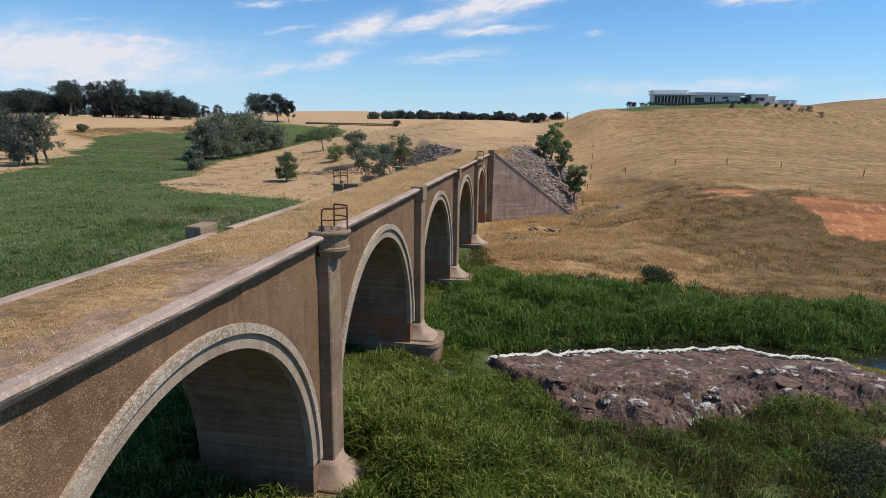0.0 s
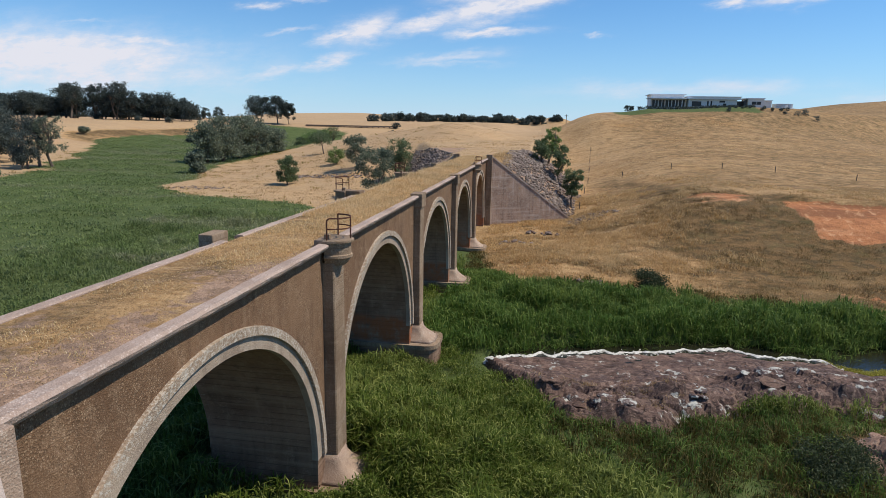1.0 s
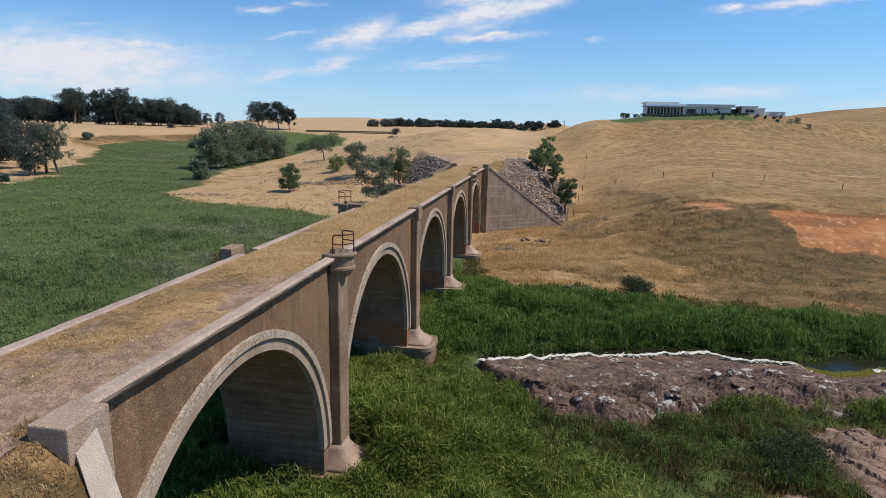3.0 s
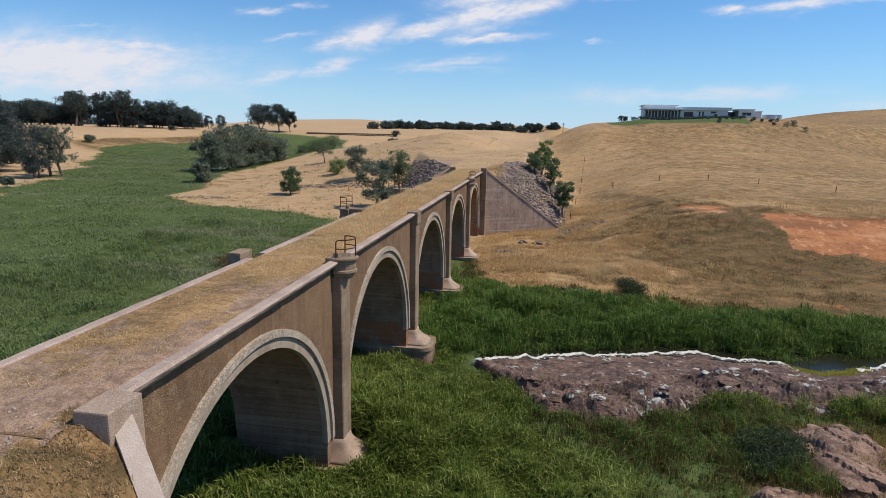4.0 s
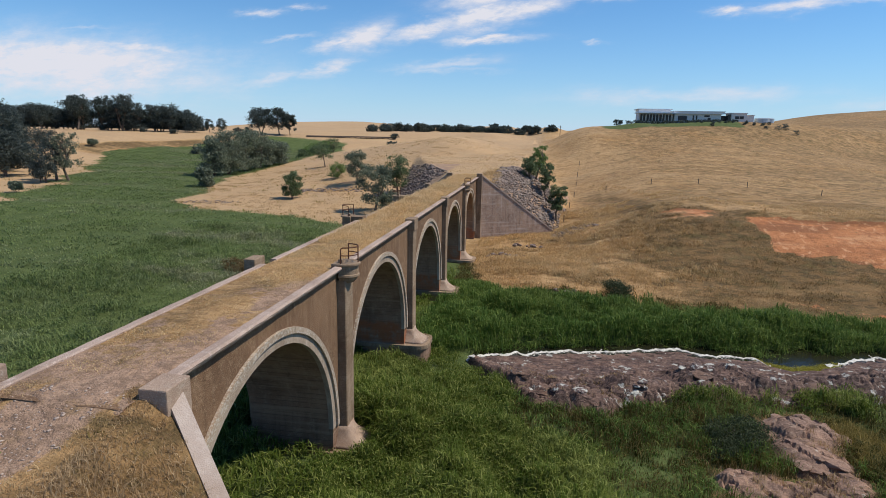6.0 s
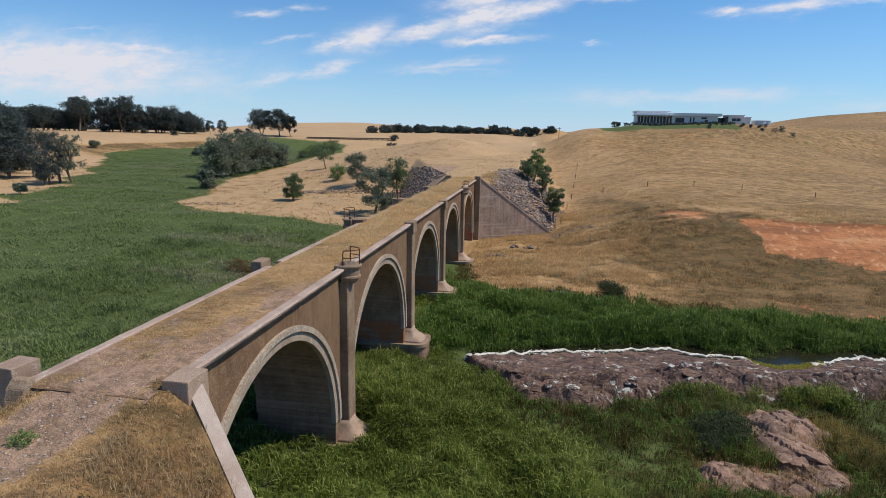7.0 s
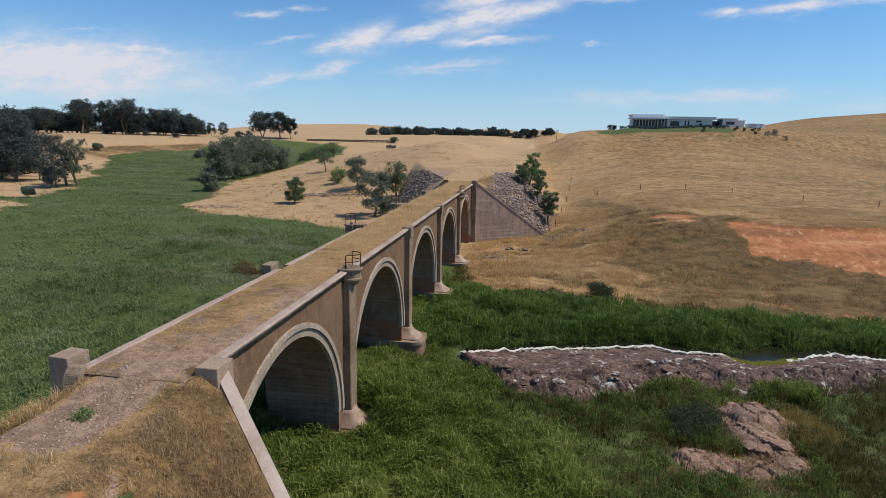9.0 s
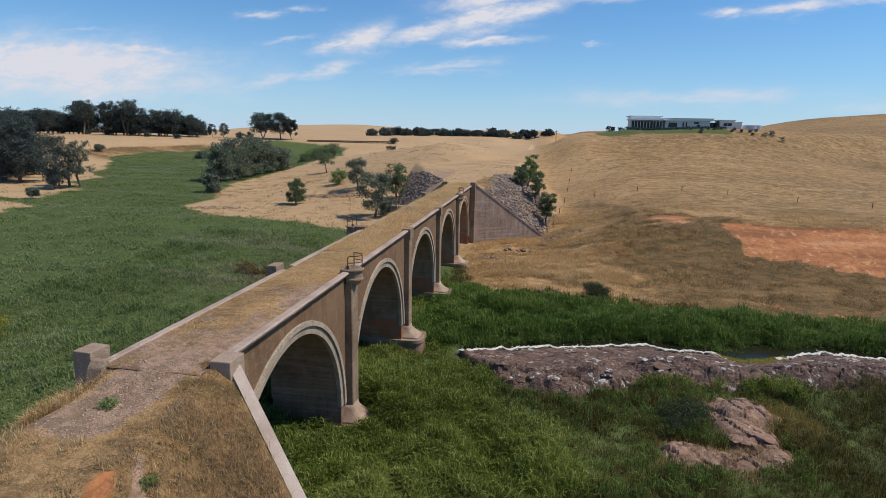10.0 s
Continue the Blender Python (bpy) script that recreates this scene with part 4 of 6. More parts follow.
def wing(px, py, dx, dy, length, z0, fall):
    """A sloping wing wall with a pale cap, from its root outwards."""
    root, way = Vector((px, py, 0)), Vector((dx, dy, 0)).normalized()
    face = Vector((-way.y, way.x, 0))
    if face.y * (1 if py < 40 else -1) > 0:
        face = -face                                   # towards the bank
    for name, mat, t0, t1, za, zb in (("wing_wall", M_WING, 0.0, 0.42 if py < 40 else 0.95, None, -0.13), ("wing_cap", M_CAP, -0.10, 0.36, -0.12, 0.12)):
        bm = bmesh.new()
        q = []
        for L_ in (0.0, length):
            top = z0 - fall * L_
            lo = -14.0 if za is None else top + za
            for off, z in ((t0, lo), (t1, lo), (t1, top + zb), (t0, top + zb)):
                q.append(bm.verts.new(root + way * L_ + face * off + Vector((0, 0, z))))
        for f in ((0, 1, 2, 3), (7, 6, 5, 4), (0, 4, 5, 1), (1, 5, 6, 2), (2, 6, 7, 3), (3, 7, 4, 0)):
            bm.faces.new([q[i] for i in f])
        part(name, bm, mat, bridge)


wing(0.78, 1.75, NEAR_C, -NEAR_S, 14.0, -0.45, NEAR_F)
wing(-4.88, 1.75, -NEAR_C, -NEAR_S, 13.0, -1.0, NEAR_F)
wing(0.85, 85.4, WING_C, WING_S, 16.0, 0.10, WING_F)
wing(-4.95, 85.4, -WING_C, WING_S, 15.0, 0.10, WING_F)


def deck_z(x, y):
    return -0.31 + 0.04 * fbm(x * 1.3, y * 0.9, 31) + 0.10 * np.exp(-((x - XC) / 1.3) ** 2) * ss(0, 6, y) - 0.62 * ss(0.95, -0.7, y + 0.5 * fbm(x * 1.6, y * 1.2, 32))


def deck_zones(x, y):
    n = fbm(x / 2.2, y / 3.0, 41)
    return 0.24 * ss(4, 20, y) * (n > 0.15), 0 * x, np.clip(ss(5.5, 1.0, y + 3 * n) + 0.50 * ss(28, 6, y) * (0.62 + n) + 0.4 * ss(-1.9, -0.6, x) * ss(34, 10, y), 0, 1), 0.15 + 0.7 * n


deck = grid_mesh("deck_fill", np.linspace(XL + 0.02, -0.05, 40), np.linspace(-0.8, 87, 420), deck_z, M_GROUND, deck_zones)
deck.parent = bridge
deck["label"] = "gravel deck fill under dry grass"

# ---- stream and rocks ----
def ledge_in(x, y, grow=0.0):
    n = 0.5 * fbm(x / 1.5, y / 1.5, 51)
    return (x > 4.8 - grow) & (x < 58) & (y < far_edge(x) + grow + 0.5 * n) & (y > near_edge(x) - grow + n)


# the outcrop's domes: middle x, y and half widths
CROP = [(27.9, 26.8, 3.0, 2.4), (27.2, 23.4, 2.5, 2.9), (22.9, 20.0, 2.6, 1.9), (25.6, 19.8, 2.7, 1.8), (27.8, 20.8, 1.9, 2.0)]


def crop_r(x, y, grow=0.0):
    """Distance from the outcrop's middle, 1 at its edge."""
    w = 0.16 * fbm(x / 1.3, y / 1.3, 29)
    return np.min([np.hypot((x - cx) / (rx + grow), (y - cy) / (ry + grow)) for cx, cy, rx, ry in CROP], 0) + w


def crop_in(x, y, grow=0.0):
    return crop_r(x, y, grow) < 1.0


def blocky(x, y, s, seed):
    """Steps and tilted facets, as in jointed rock."""
    u, v = x / s + 0.35 * fbm(x / s, y / s, seed), y / s + 0.35 * fbm(x / s + 7, y / s, seed + 2)
    iu, iv = np.floor(u + 0.5 * np.floor(v)), np.floor(v)
    h = np.sin(iu * 12.9 + iv * 78.2 + seed) * 43758.5
    h = h - np.floor(h)
    fu, fv = u + 0.5 * np.floor(v) - iu, v - iv
    groove = np.minimum(np.minimum(fu, 1 - fu), np.minimum(fv, 1 - fv))
    return h + 0.35 * (fu - 0.5) * (2 * h - 1) - 0.5 * ss(0.10, 0.0, groove)


def terraced(x, y, s, seed, steps=5):
    """Uneven shelves with broken edges, as in weathered bedrock."""
    h = fbm(x / s, y / (0.62 * s), seed, 5) * steps
    return (np.floor(h) + ss(0.72, 1.0, h - np.floor(h))) / steps


def ledge_z(x, y):
    s = np.clip((far_edge(x) - y) / np.maximum(far_edge(x) - near_edge(x), 2.0), -0.3, 1.3)
    z = -12.42 + 0.75 * ss(0.0, 0.85, s) + 0.10 * ss(0, 0.1, s)
    rough = ss(0.35, 0.85, s) * ss(5.5, 9.0, x)
    z += rough * (0.75 * terraced(x, y, 3.2, 3, 6) + 0.38 * blocky(x + 0.5 * y, y, 1.35, 8) + 0.10 * fbm(x * 2.5, y * 2.5, 9) - 0.05) + 0.15 * fbm(x * 0.8, y * 3.2, 4) + 0.14 * fbm(x / 2.4, y / 1.6, 6) + 0.12 * blocky(x, y, 1.1, 28) * ss(0.1, 0.3, s)
    z += 0.35 * ss(0.62, 0.9, s) * ss(5.5, 9.0, x)
    z += 0.45 * np.exp(-((x - 26.5) / 2.6) ** 2 - ((y - 36.0) / 1.8) ** 2)
    edge = np.minimum(far_edge(x) - y, np.minimum(y - near_edge(x), x - 4.8))
    return z - 1.1 * ss(0.5, -1.1, edge + 0.35 * fbm(x / 0.7, y / 0.7, 77)) - 2.2 * ss(-0.8, -2.2, edge)


def crop_z(x, y):
    """Rounded granite domes split by slanting joints."""
    z = -13.2 + 0 * x
    for i, (cx, cy, rx, ry) in enumerate(CROP):
        r = np.hypot((x - cx) / rx, (y - cy) / ry) + 0.16 * fbm(x / 1.3, y / 1.3, 29)
        z = np.maximum(z, -13.2 + (2.05, 1.9, 1.6, 1.5, 1.7)[i] * np.clip(1 - np.clip(r / 1.12, 0, 1) ** 3.2, 0, 1))
    u = (0.8 * x + 0.6 * y) / 1.25 + 0.5 * fbm(x / 2, y / 2, 31)
    v = (-0.5 * x + 0.85 * y) / 1.9 + 0.5 * fbm(x / 2 + 9, y / 2, 33)
    cut = np.minimum(np.abs(u - np.round(u)) * 1.25, np.abs(v - np.round(v)) * 1.9)
    shelf = np.floor(u) * 12.9 + np.floor(v) * 78.2
    shelf = np.sin(shelf) * 43758.5
    z += 0.13 * (shelf - np.floor(shelf)) - 0.26 * ss(0.11, 0.0, cut)
    z -= 1.2 * ss(1.05, 1.35, crop_r(x, y))
    return z + 0.30 * terraced(x, y, 2.6, 13, 4) + 0.06 * fbm(x * 1.8, y * 1.8, 19)


water = grid_mesh("water", np.linspace(-40, 160, 80), np.linspace(35.5, 46.5, 24), lambda x, y: 0 * x - 12.38, M_WATER)
tagged(water, "dark shallow stream water at the foot of the reeds", "water", kind="structure")
ledge = tagged(new("rock_ledge"), "dark purple-brown river rock ledge, jointed and lichen-spotted", "rock")
crop = tagged(new("rock_outcrop"), "low outcrop of cracked reddish granite among sedges", "rock")
for ob in (grid_mesh("bedrock", np.arange(4.0, 60, 0.17), np.arange(24.0, 44, 0.17), ledge_z, M_ROCK), grid_mesh("bedrock", np.arange(19.0, 34, 0.15), np.arange(15.0, 31, 0.15), crop_z, M_ROCK2)):
    ob.data.polygons.foreach_set("use_smooth", np.zeros(len(ob.data.polygons), bool))
    ob.parent = ledge if ob.data.materials[0] == M_ROCK else crop


def boulder(x, y, z, r, seed, mat, label, name="boulder", flat=0.6, parent=None):
    rnd = random.Random(seed)
    bm = bmesh.new()
    bmesh.ops.create_icosphere(bm, subdivisions=3, radius=1.0)
    off = Vector((rnd.uniform(0, 50), rnd.uniform(0, 50), rnd.uniform(0, 50)))
    cuts = [(Vector((rnd.gauss(0, 1), rnd.gauss(0, 1), rnd.gauss(0, 0.7))).normalized(), rnd.uniform(0.55, 0.85)) for _ in range(9)]
    for v in bm.verts:
        p = v.co.copy()
        for n_, d_ in cuts:
            e = p.dot(n_) - d_
            if e > 0:
                p -= n_ * e
        p *= 1 + 0.10 * noise.noise(p * 2.5 + off)
        v.co = Vector((p.x * r * rnd.uniform(0.99, 1.01), p.y * r * 0.8, p.z * r * flat))
    ob = part(name, bm, mat, parent)
    ob.matrix_world = pose(x, y, z, rnd.uniform(-10, 10), rnd.uniform(-10, 10), rnd.uniform(0, 180))
    if parent:
        return ob
    return tagged(ob, label, "rock", "river boulders")


rs = random.Random(12)
for i in range(12):
    x = rs.uniform(7.5, 34)
    y0, y1 = float(near_edge(x)), float(far_edge(x))
    y = y0 + (y1 - y0) * rs.uniform(0.02, 0.30) ** 1.2
    size_ = rs.uniform(0.5, 1.25)
    boulder(x, y, float(ledge_z(np.array(x), np.array(y))) - 0.10 * size_, size_, 100 + i, M_SLAB, "", name="slab", flat=0.24, parent=ledge)
for i in range(22):
    cx, cy, q = ((13.2, 28.1, 0.5), (17.6, 30.7, 0.9), (19.4, 32.6, 0.9), (22.4, 34.4, 1.0), (25.0, 37.0, 0.5))[i % 5]
    x, y, size_ = cx + rs.gauss(0, q), cy + rs.gauss(0, 0.35 * q), rs.uniform(0.35, 0.75)
    boulder(x, y, float(ledge_z(np.array(x), np.array(y))) - 0.10 * size_, size_, 140 + i, M_BOULDER, "", name="slab", flat=0.30, parent=ledge)
for i in range(26):
    cx, cy, rx, ry = CROP[i % 5]
    a, q = rs.uniform(0, 6.28), rs.uniform(0.55, 1.0)
    x, y, size_ = cx + rx * q * math.cos(a), cy + ry * q * math.sin(a), rs.uniform(0.35, 0.9)
    boulder(x, y, float(crop_z(np.array(x), np.array(y))) - 0.10 * size_, size_, 300 + i, M_ROCK2, "", name="slab", flat=0.34, parent=crop)
for i in range(30):
    cx, cy, wx, wy = ((6.2, 71.6, 1.8, 0.7), (9.3, 80.6, 1.3, 0.6), (14.6, 56.6, 2.0, 0.5))[i % 3]
    x, y, size_ = cx + rs.gauss(0, wx), cy + rs.gauss(0, wy), rs.uniform(0.22, 0.62)
    boulder(x, y, float(ground_z(x, y)) + 0.16, size_, 200 + i, M_RIPRAP if i % 4 else M_SLAB, "grey stone half sunk in dry grass", name="field_stone", flat=0.5)


def foam():
    """Broken white water along the far edge of the ledge."""
    rnd = random.Random(5)
    bm = bmesh.new()
    x = 4.4
    prev = None
    while x < 47:
        y = float(far_edge(x)) + 0.7 * float(fbm(np.array(x * 0.9), np.array(3.5), 9, 6))
        wide = 0.10 + 0.40 * max(0.0, float(fbm(np.array(x * 0.8), np.array(0.5), 7)) + 0.2) + rnd.uniform(0, 0.14) + (0.7 * (6.0 - x) if x < 6.0 else 0)
        wide *= rnd.uniform(0.5, 1.5)
        y += rnd.uniform(-0.07, 0.07)
        hi = rnd.uniform(0.0, 0.10) + (0.12 if x < 6.0 else 0)
        gap = 31.0 < x < 35.6
        cur = None if gap else [bm.verts.new(c) for c in ((x, y - wide, -12.36), (x, y - wide * 0.5, -12.33 + hi), (x, y, -12.33 + hi * 1.1), (x, y + wide * 0.35, -12.385))]
        if prev and cur:
            for a in range(3):
                bm.faces.new((prev[a], prev[a + 1], cur[a + 1], cur[a]))
        prev = cur
        x += 0.22
    ob = part("white_water", bm, M_FOAM, smooth=True)
    return tagged(ob, "white foam where the stream runs over the ledge", "foam", kind="stuff")


foam()


def foam_lumps():
    """Small heaps of froth strung unevenly along the foam line."""
    g = np.random.default_rng(15)
    n = 900
    x = np.where(g.random(n) < 0.13, g.uniform(4.4, 5.7, n), g.uniform(5, 47, n))
    y = far_edge(x) + 0.7 * fbm(x * 0.9, 0 * x + 3.5, 9, 6) + g.normal(-0.12, 0.16 + 0.20 * (fbm(x * 0.7, 0 * x, 19) > 0.1), n) - (x < 5.6) * g.uniform(0, 1.8, n)
    keep = (fbm(x * 1.3, 0 * x + 2, 33) > -0.3) & ((x < 30.8) | (x > 35.8))
    x, y = x[keep], y[keep]
    r = g.uniform(0.04, 0.13, len(x)) * np.where(x < 5.7, 1.5, 1.0)
    z = np.maximum(ledge_z(x, y), -12.39) + 0.01
    a = np.linspace(0, 2 * np.pi, 7)[:-1]
    ring = np.stack([x[:, None] + r[:, None] * np.cos(a) * g.uniform(0.8, 1.8, (len(x), 6)), y[:, None] + r[:, None] * np.sin(a) * g.uniform(0.7, 1.2, (len(x), 6)), (z - 0.04)[:, None] + 0 * a], -1)
    co = np.concatenate([ring, np.stack([x, y, z + 0.45 * r], -1)[:, None]], 1)
    base = (np.arange(len(x)) * 7)[:, None]
    tris = np.concatenate([base + np.array([q, (q + 1) % 6, 6]) for q in range(6)], 1).reshape(-1, 3)
    tagged(tri_mesh("froth", co.reshape(-1, 3), tris, M_FOAM), "small heaps of froth along the ledge's edge", "foam", kind="stuff")


foam_lumps()


# ---- grass and reeds ----
def blades(name, x, y, z, per, h, width, spread, lean, mat, label, category, seed=0, droop=0.35, leafy=0.0):
    """Tufts of bent, pointed blades as one mesh. x, y, z: feet of the tufts. leafy: how far up the stems leaves spring from."""
    g = np.random.default_rng(seed)
    n = len(x) * per
    bx = np.repeat(x, per) + g.normal(0, spread, n)
    by = np.repeat(y, per) + g.normal(0, spread, n)
    tall = np.repeat(h if np.ndim(h) else np.full(len(x), h), per)
    up = g.uniform(0, 1, n) ** 0.7 * leafy
    bz = np.repeat(z, per) - 0.05 + tall * up
    hh = tall * ((1 - 0.85 * up) * 0.62 if leafy else 1.0) * g.uniform(0.5, 1.15, n)
    hh = np.maximum(hh, 0.06)
    a = g.uniform(0, 2 * np.pi, n)
    ln = np.minimum(np.abs(g.normal(0, lean, n)), 1.6) * hh
    dx, dy = np.cos(a) * ln, np.sin(a) * ln
    t = a + np.pi / 2 + g.normal(0, 0.5, n)
    wx, wy = np.cos(t) * width * 0.5, np.sin(t) * width * 0.5
    co = np.empty((n, 5, 3), np.float32)
    for i, (f, s) in enumerate(((0, -0.7), (0, 0.7), (0.55, 1), (0.55, -1), (1, 0))):
        bend = f * f if f < 1 else 1.0
        co[:, i, 0] = bx + dx * bend * (1 if f < 1 else 1.25) + wx * s
        co[:, i, 1] = by + dy * bend * (1 if f < 1 else 1.25) + wy * s
        co[:, i, 2] = bz + hh * (f if f < 1 else 1 - droop * np.minimum(ln / hh, 1.0))
    base = (np.arange(n) * 5)[:, None]
    tris = np.concatenate([base + np.array([0, 1, 2]), base + np.array([0, 2, 3]), base + np.array([3, 2, 4])], 1).reshape(-1, 3)
    ob = tri_mesh(name, co.reshape(-1, 3), tris, mat)
    return tagged(ob, label, category, kind="stuff")


def drift(x, y, s, seed, bias=0.0):
    """A patchy choice of places that thins out gradually."""
    return fbm(x / s, y / (0.7 * s), seed) > np.random.default_rng(seed).uniform(-0.24, 0.24, len(x)) + bias


def scatter(n, x0, x1, y0, y1, keep, seed):
    g = np.random.default_rng(seed)
    x, y = g.uniform(x0, x1, n), g.uniform(y0, y1, n)
    m = keep(x, y)
    return x[m], y[m]


def free(x, y):
    """Off the rocks, piers, banks and open water."""
    e = embank(x, y) - natural(x, y)
    ph = np.abs((y - PW / 2 + S / 2) % S - S / 2)
    pier_ = (x > XL - 1.9) & (x < 1.8) & (ph < 1.6) & (y > 10) & (y < 75)
    bare = (x > 4.5) & (x < 58) & (y < far_edge(x) + 0.6) & (y > near_edge(x) + 0.75 + 0.5 * (x < 11) + 0.7 * fbm(x / 1.5, y / 1.5, 51))
    bare |= ((x - 5.0) / 0.9) ** 2 + ((y - 35.4) / 1.5) ** 2 < 1
    return (e < 0.1) & ~bare & ~crop_in(x, y, -0.3) & ~pier_


def wet(x, y):
    return (y > far_edge(x) - 0.2) & (y < far_edge(x) + np.interp(x, [3, 6, 20, 30, 33, 38, 45, 60], [0.3, 1.0, 1.2, 1.4, 3.4, 1.9, 1.3, 1.5]) + 0.6 * fbm(x / 2, y / 9, 61)) & (x > 4.2)


def near_flat(x, y):
    return free(x, y) & (y < far_edge(x)) & ~((x > -5) & (x < 0.3) & (y < 3))


def olive(x, y):
    """Where sedge takes over from reed."""
    n = fbm(x / 5, y / 5, 71)
    return (x + 1.1 * (y - 20) * 0.3 > 15 + 9 * n) & (y < 30) | (crop_in(x, y, 2.2)) | ((x > 31) & (y < 38) & (n > -0.1))


def reed_h(x, y, h):
    low = 1 - 0.7 * np.exp(-((x - 5.2) / 1.6) ** 2 - ((y - 33.2) / 2.4) ** 2)
    low *= 1 - 0.6 * np.exp(-((x - 2.5) / 2.2) ** 2 - ((y - 31.5) / 3.5) ** 2)
    return low * h * (0.85 + 0.95 * fbm(x / 3.2, y / 3.2, 81) + 0.55 * fbm(x / 0.9, y / 0.9, 82))


x, y = scatter(13000, 0.2, 34, 5, 40, lambda x, y: near_flat(x, y) & ~olive(x, y), 1)
near_x, near_y = scatter(6000, 0.3, 10, 7, 22, lambda x, y: near_flat(x, y) & ~olive(x, y), 101)
x, y = np.concatenate([x, near_x]), np.concatenate([y, near_y])
blades("reeds", x, y, ground_z(x, y), 22, reed_h(x, y, 1.5), 0.052, 0.22, 0.85, M_REED, "dense green reeds on the stream flat", "reeds", 1, leafy=0.86)
x, y = scatter(2600, 4, 42, -16, 5, lambda x, y: (embank(x, y) < natural(x, y) - 0.2), 27)
blades("flat_reeds", x, y, ground_z(x, y), 12, reed_h(x, y, 1.2), 0.07, 0.3, 0.9, M_REED, "green reeds below the bridge approach", "reeds", 27, leafy=0.6)
x, y = scatter(9000, 4, 50, 5, 40, lambda x, y: near_flat(x, y) & olive(x, y), 2)
blades("sedge", x, y, ground_z(x, y), 12, reed_h(x, y, 1.0), 0.035, 0.18, 0.6, M_SEDGE, "olive and yellowish sedge round the rocks", "sedge", 2)
x, y = scatter(7500, 4, 54, 5, 40, lambda x, y: near_flat(x, y) & (olive(x, y) | (x > 33.5)), 22)
# reeds from x = 30 on get the olive colour darkened for shade
for side, label, mat in ((x < 30, "green reeds mixed into the sedge", M_REED_FAR), (x >= 30, "olive reeds behind the granite outcrop, darkened for shade", M_SEDGE_SHADED)):
    blades("sedge_reeds", x[side], y[side], ground_z(x[side], y[side]), 12, reed_h(x[side], y[side], 1.1), 0.045, 0.18, 0.9, mat, label, "reeds", 22, leafy=0.65)
x, y = scatter(5200, -12, 0.4, 2, 76, lambda x, y: free(x, y) & (y < 60), 3)
# extra height upstream is added to block skylight behind the arches
blades("arch_reeds", x, y, ground_z(x, y), 18, reed_h(x, y, 1.5) * (1 + 0.55 * ss(-4.0, -6.0, x)), 0.06, 0.18, 0.9, M_REED, "green reeds in the shade of the arches", "reeds", 3, leafy=0.65)
x, y = scatter(15000, 0.2, 62, 36, 58, lambda x, y: free(x, y) & ~wet(x, y) & (y > far_edge(x)) & (y < 53.5 + 2.5 * fbm(x / 6, y / 6, 91) + 11 * ss(8, 1, x)), 4)
blades("bank_reeds", x, y, ground_z(x, y), 10, reed_h(x, y, 1.75) * ss(60, 50, y) + 0.5, 0.07, 0.25, 0.8, M_REED_FAR, "tall deep green reeds on the far stream bank", "reeds", 4, leafy=0.7)
x, y = scatter(5200, 0.2, 34, 50, 68, lambda x, y: free(x, y) & (zones(x, y)[0] > 0.3), 25)
blades("bank_grass", x, y, ground_z(x, y), 9, 0.45 + 0.3 * fbm(x / 2, y / 2, 97), 0.05, 0.22, 0.8, M_SEDGE, "low olive grass at the edge of the reeds", "grass", 25)
x, y = scatter(2600, 30.2, 36.8, 37.0, 43, lambda x, y: (y > far_edge(x) - 0.35) & (y < far_edge(x) + 0.55 + 0.8 * fbm(x, y, 62)), 5)
blades("water_weed", x, y, 0 * x - 12.36, 9, 0.14, 0.05, 0.2, 1.2, M_WEED, "yellow-green weed in shallow water", "weed", 5)


x, y = scatter(420, 8, 24, 26, 33, lambda x, y: ledge_in(x, y, -0.4) & (fbm(x / 1.5, y / 1.0, 57) > 0.2), 23)
blades("ledge_grass", x, y, ledge_z(x, y), 14, 0.3, 0.02, 0.12, 0.7, M_STRAW2, "dry tussocks in the joints of the ledge", "grass", 23)


x, y = scatter(900, 20, 34, 15, 31, lambda x, y: crop_in(x, y, 1.2) & (~crop_in(x, y, -0.6) | (fbm(x / 1.2, y / 1.2, 158) > 0.12)) & (fbm(x / 2, y / 2, 159) > -0.1), 24)
blades("outcrop_grass", x, y, np.maximum(ground_z(x, y), crop_z(x, y)), 14, 0.55, 0.022, 0.14, 0.6, M_STRAW2, "dry yellow tussocks round the granite outcrop", "grass", 24)


x, y = scatter(600, 28.5, 36, 20, 30, lambda x, y: ((x - 31.2) / 1.7) ** 2 + ((y - 25.0) / 3.6) ** 2 + 0.9 * fbm(x / 2, y / 2, 160) < 1, 26)
blades("dry_sedge", x, y, ground_z(x, y), 15, 1.05, 0.024, 0.14, 0.55, M_YELLOW, "tall yellow-brown dry sedge beside the outcrop", "sedge", 26)


def marsh(x, y):
    g, r, v, _ = zones(x, y)
    return free(x, y) & (g > 0.5) & (x < -4)


x, y = scatter(13000, -45, -4, -6, 80, marsh, 6)
blades("marsh_grass", x, y, ground_z(x, y), 9, reed_h(x, y, 0.9), 0.085, 0.32, 0.9, M_MARSH, "lush green marsh grass up the valley", "grass", 6, leafy=0.6)
x, y = scatter(34000, -170, -20, 20, 275, lambda x, y: marsh(x, y) & ((x < -45) | (y > 80)), 7)
blades("valley_grass", x, y, ground_z(x, y), 7, reed_h(x, y, 0.62), 0.15, 0.6, 0.9, M_MARSH, "green marsh grass far up the valley", "grass", 7, leafy=0.3)


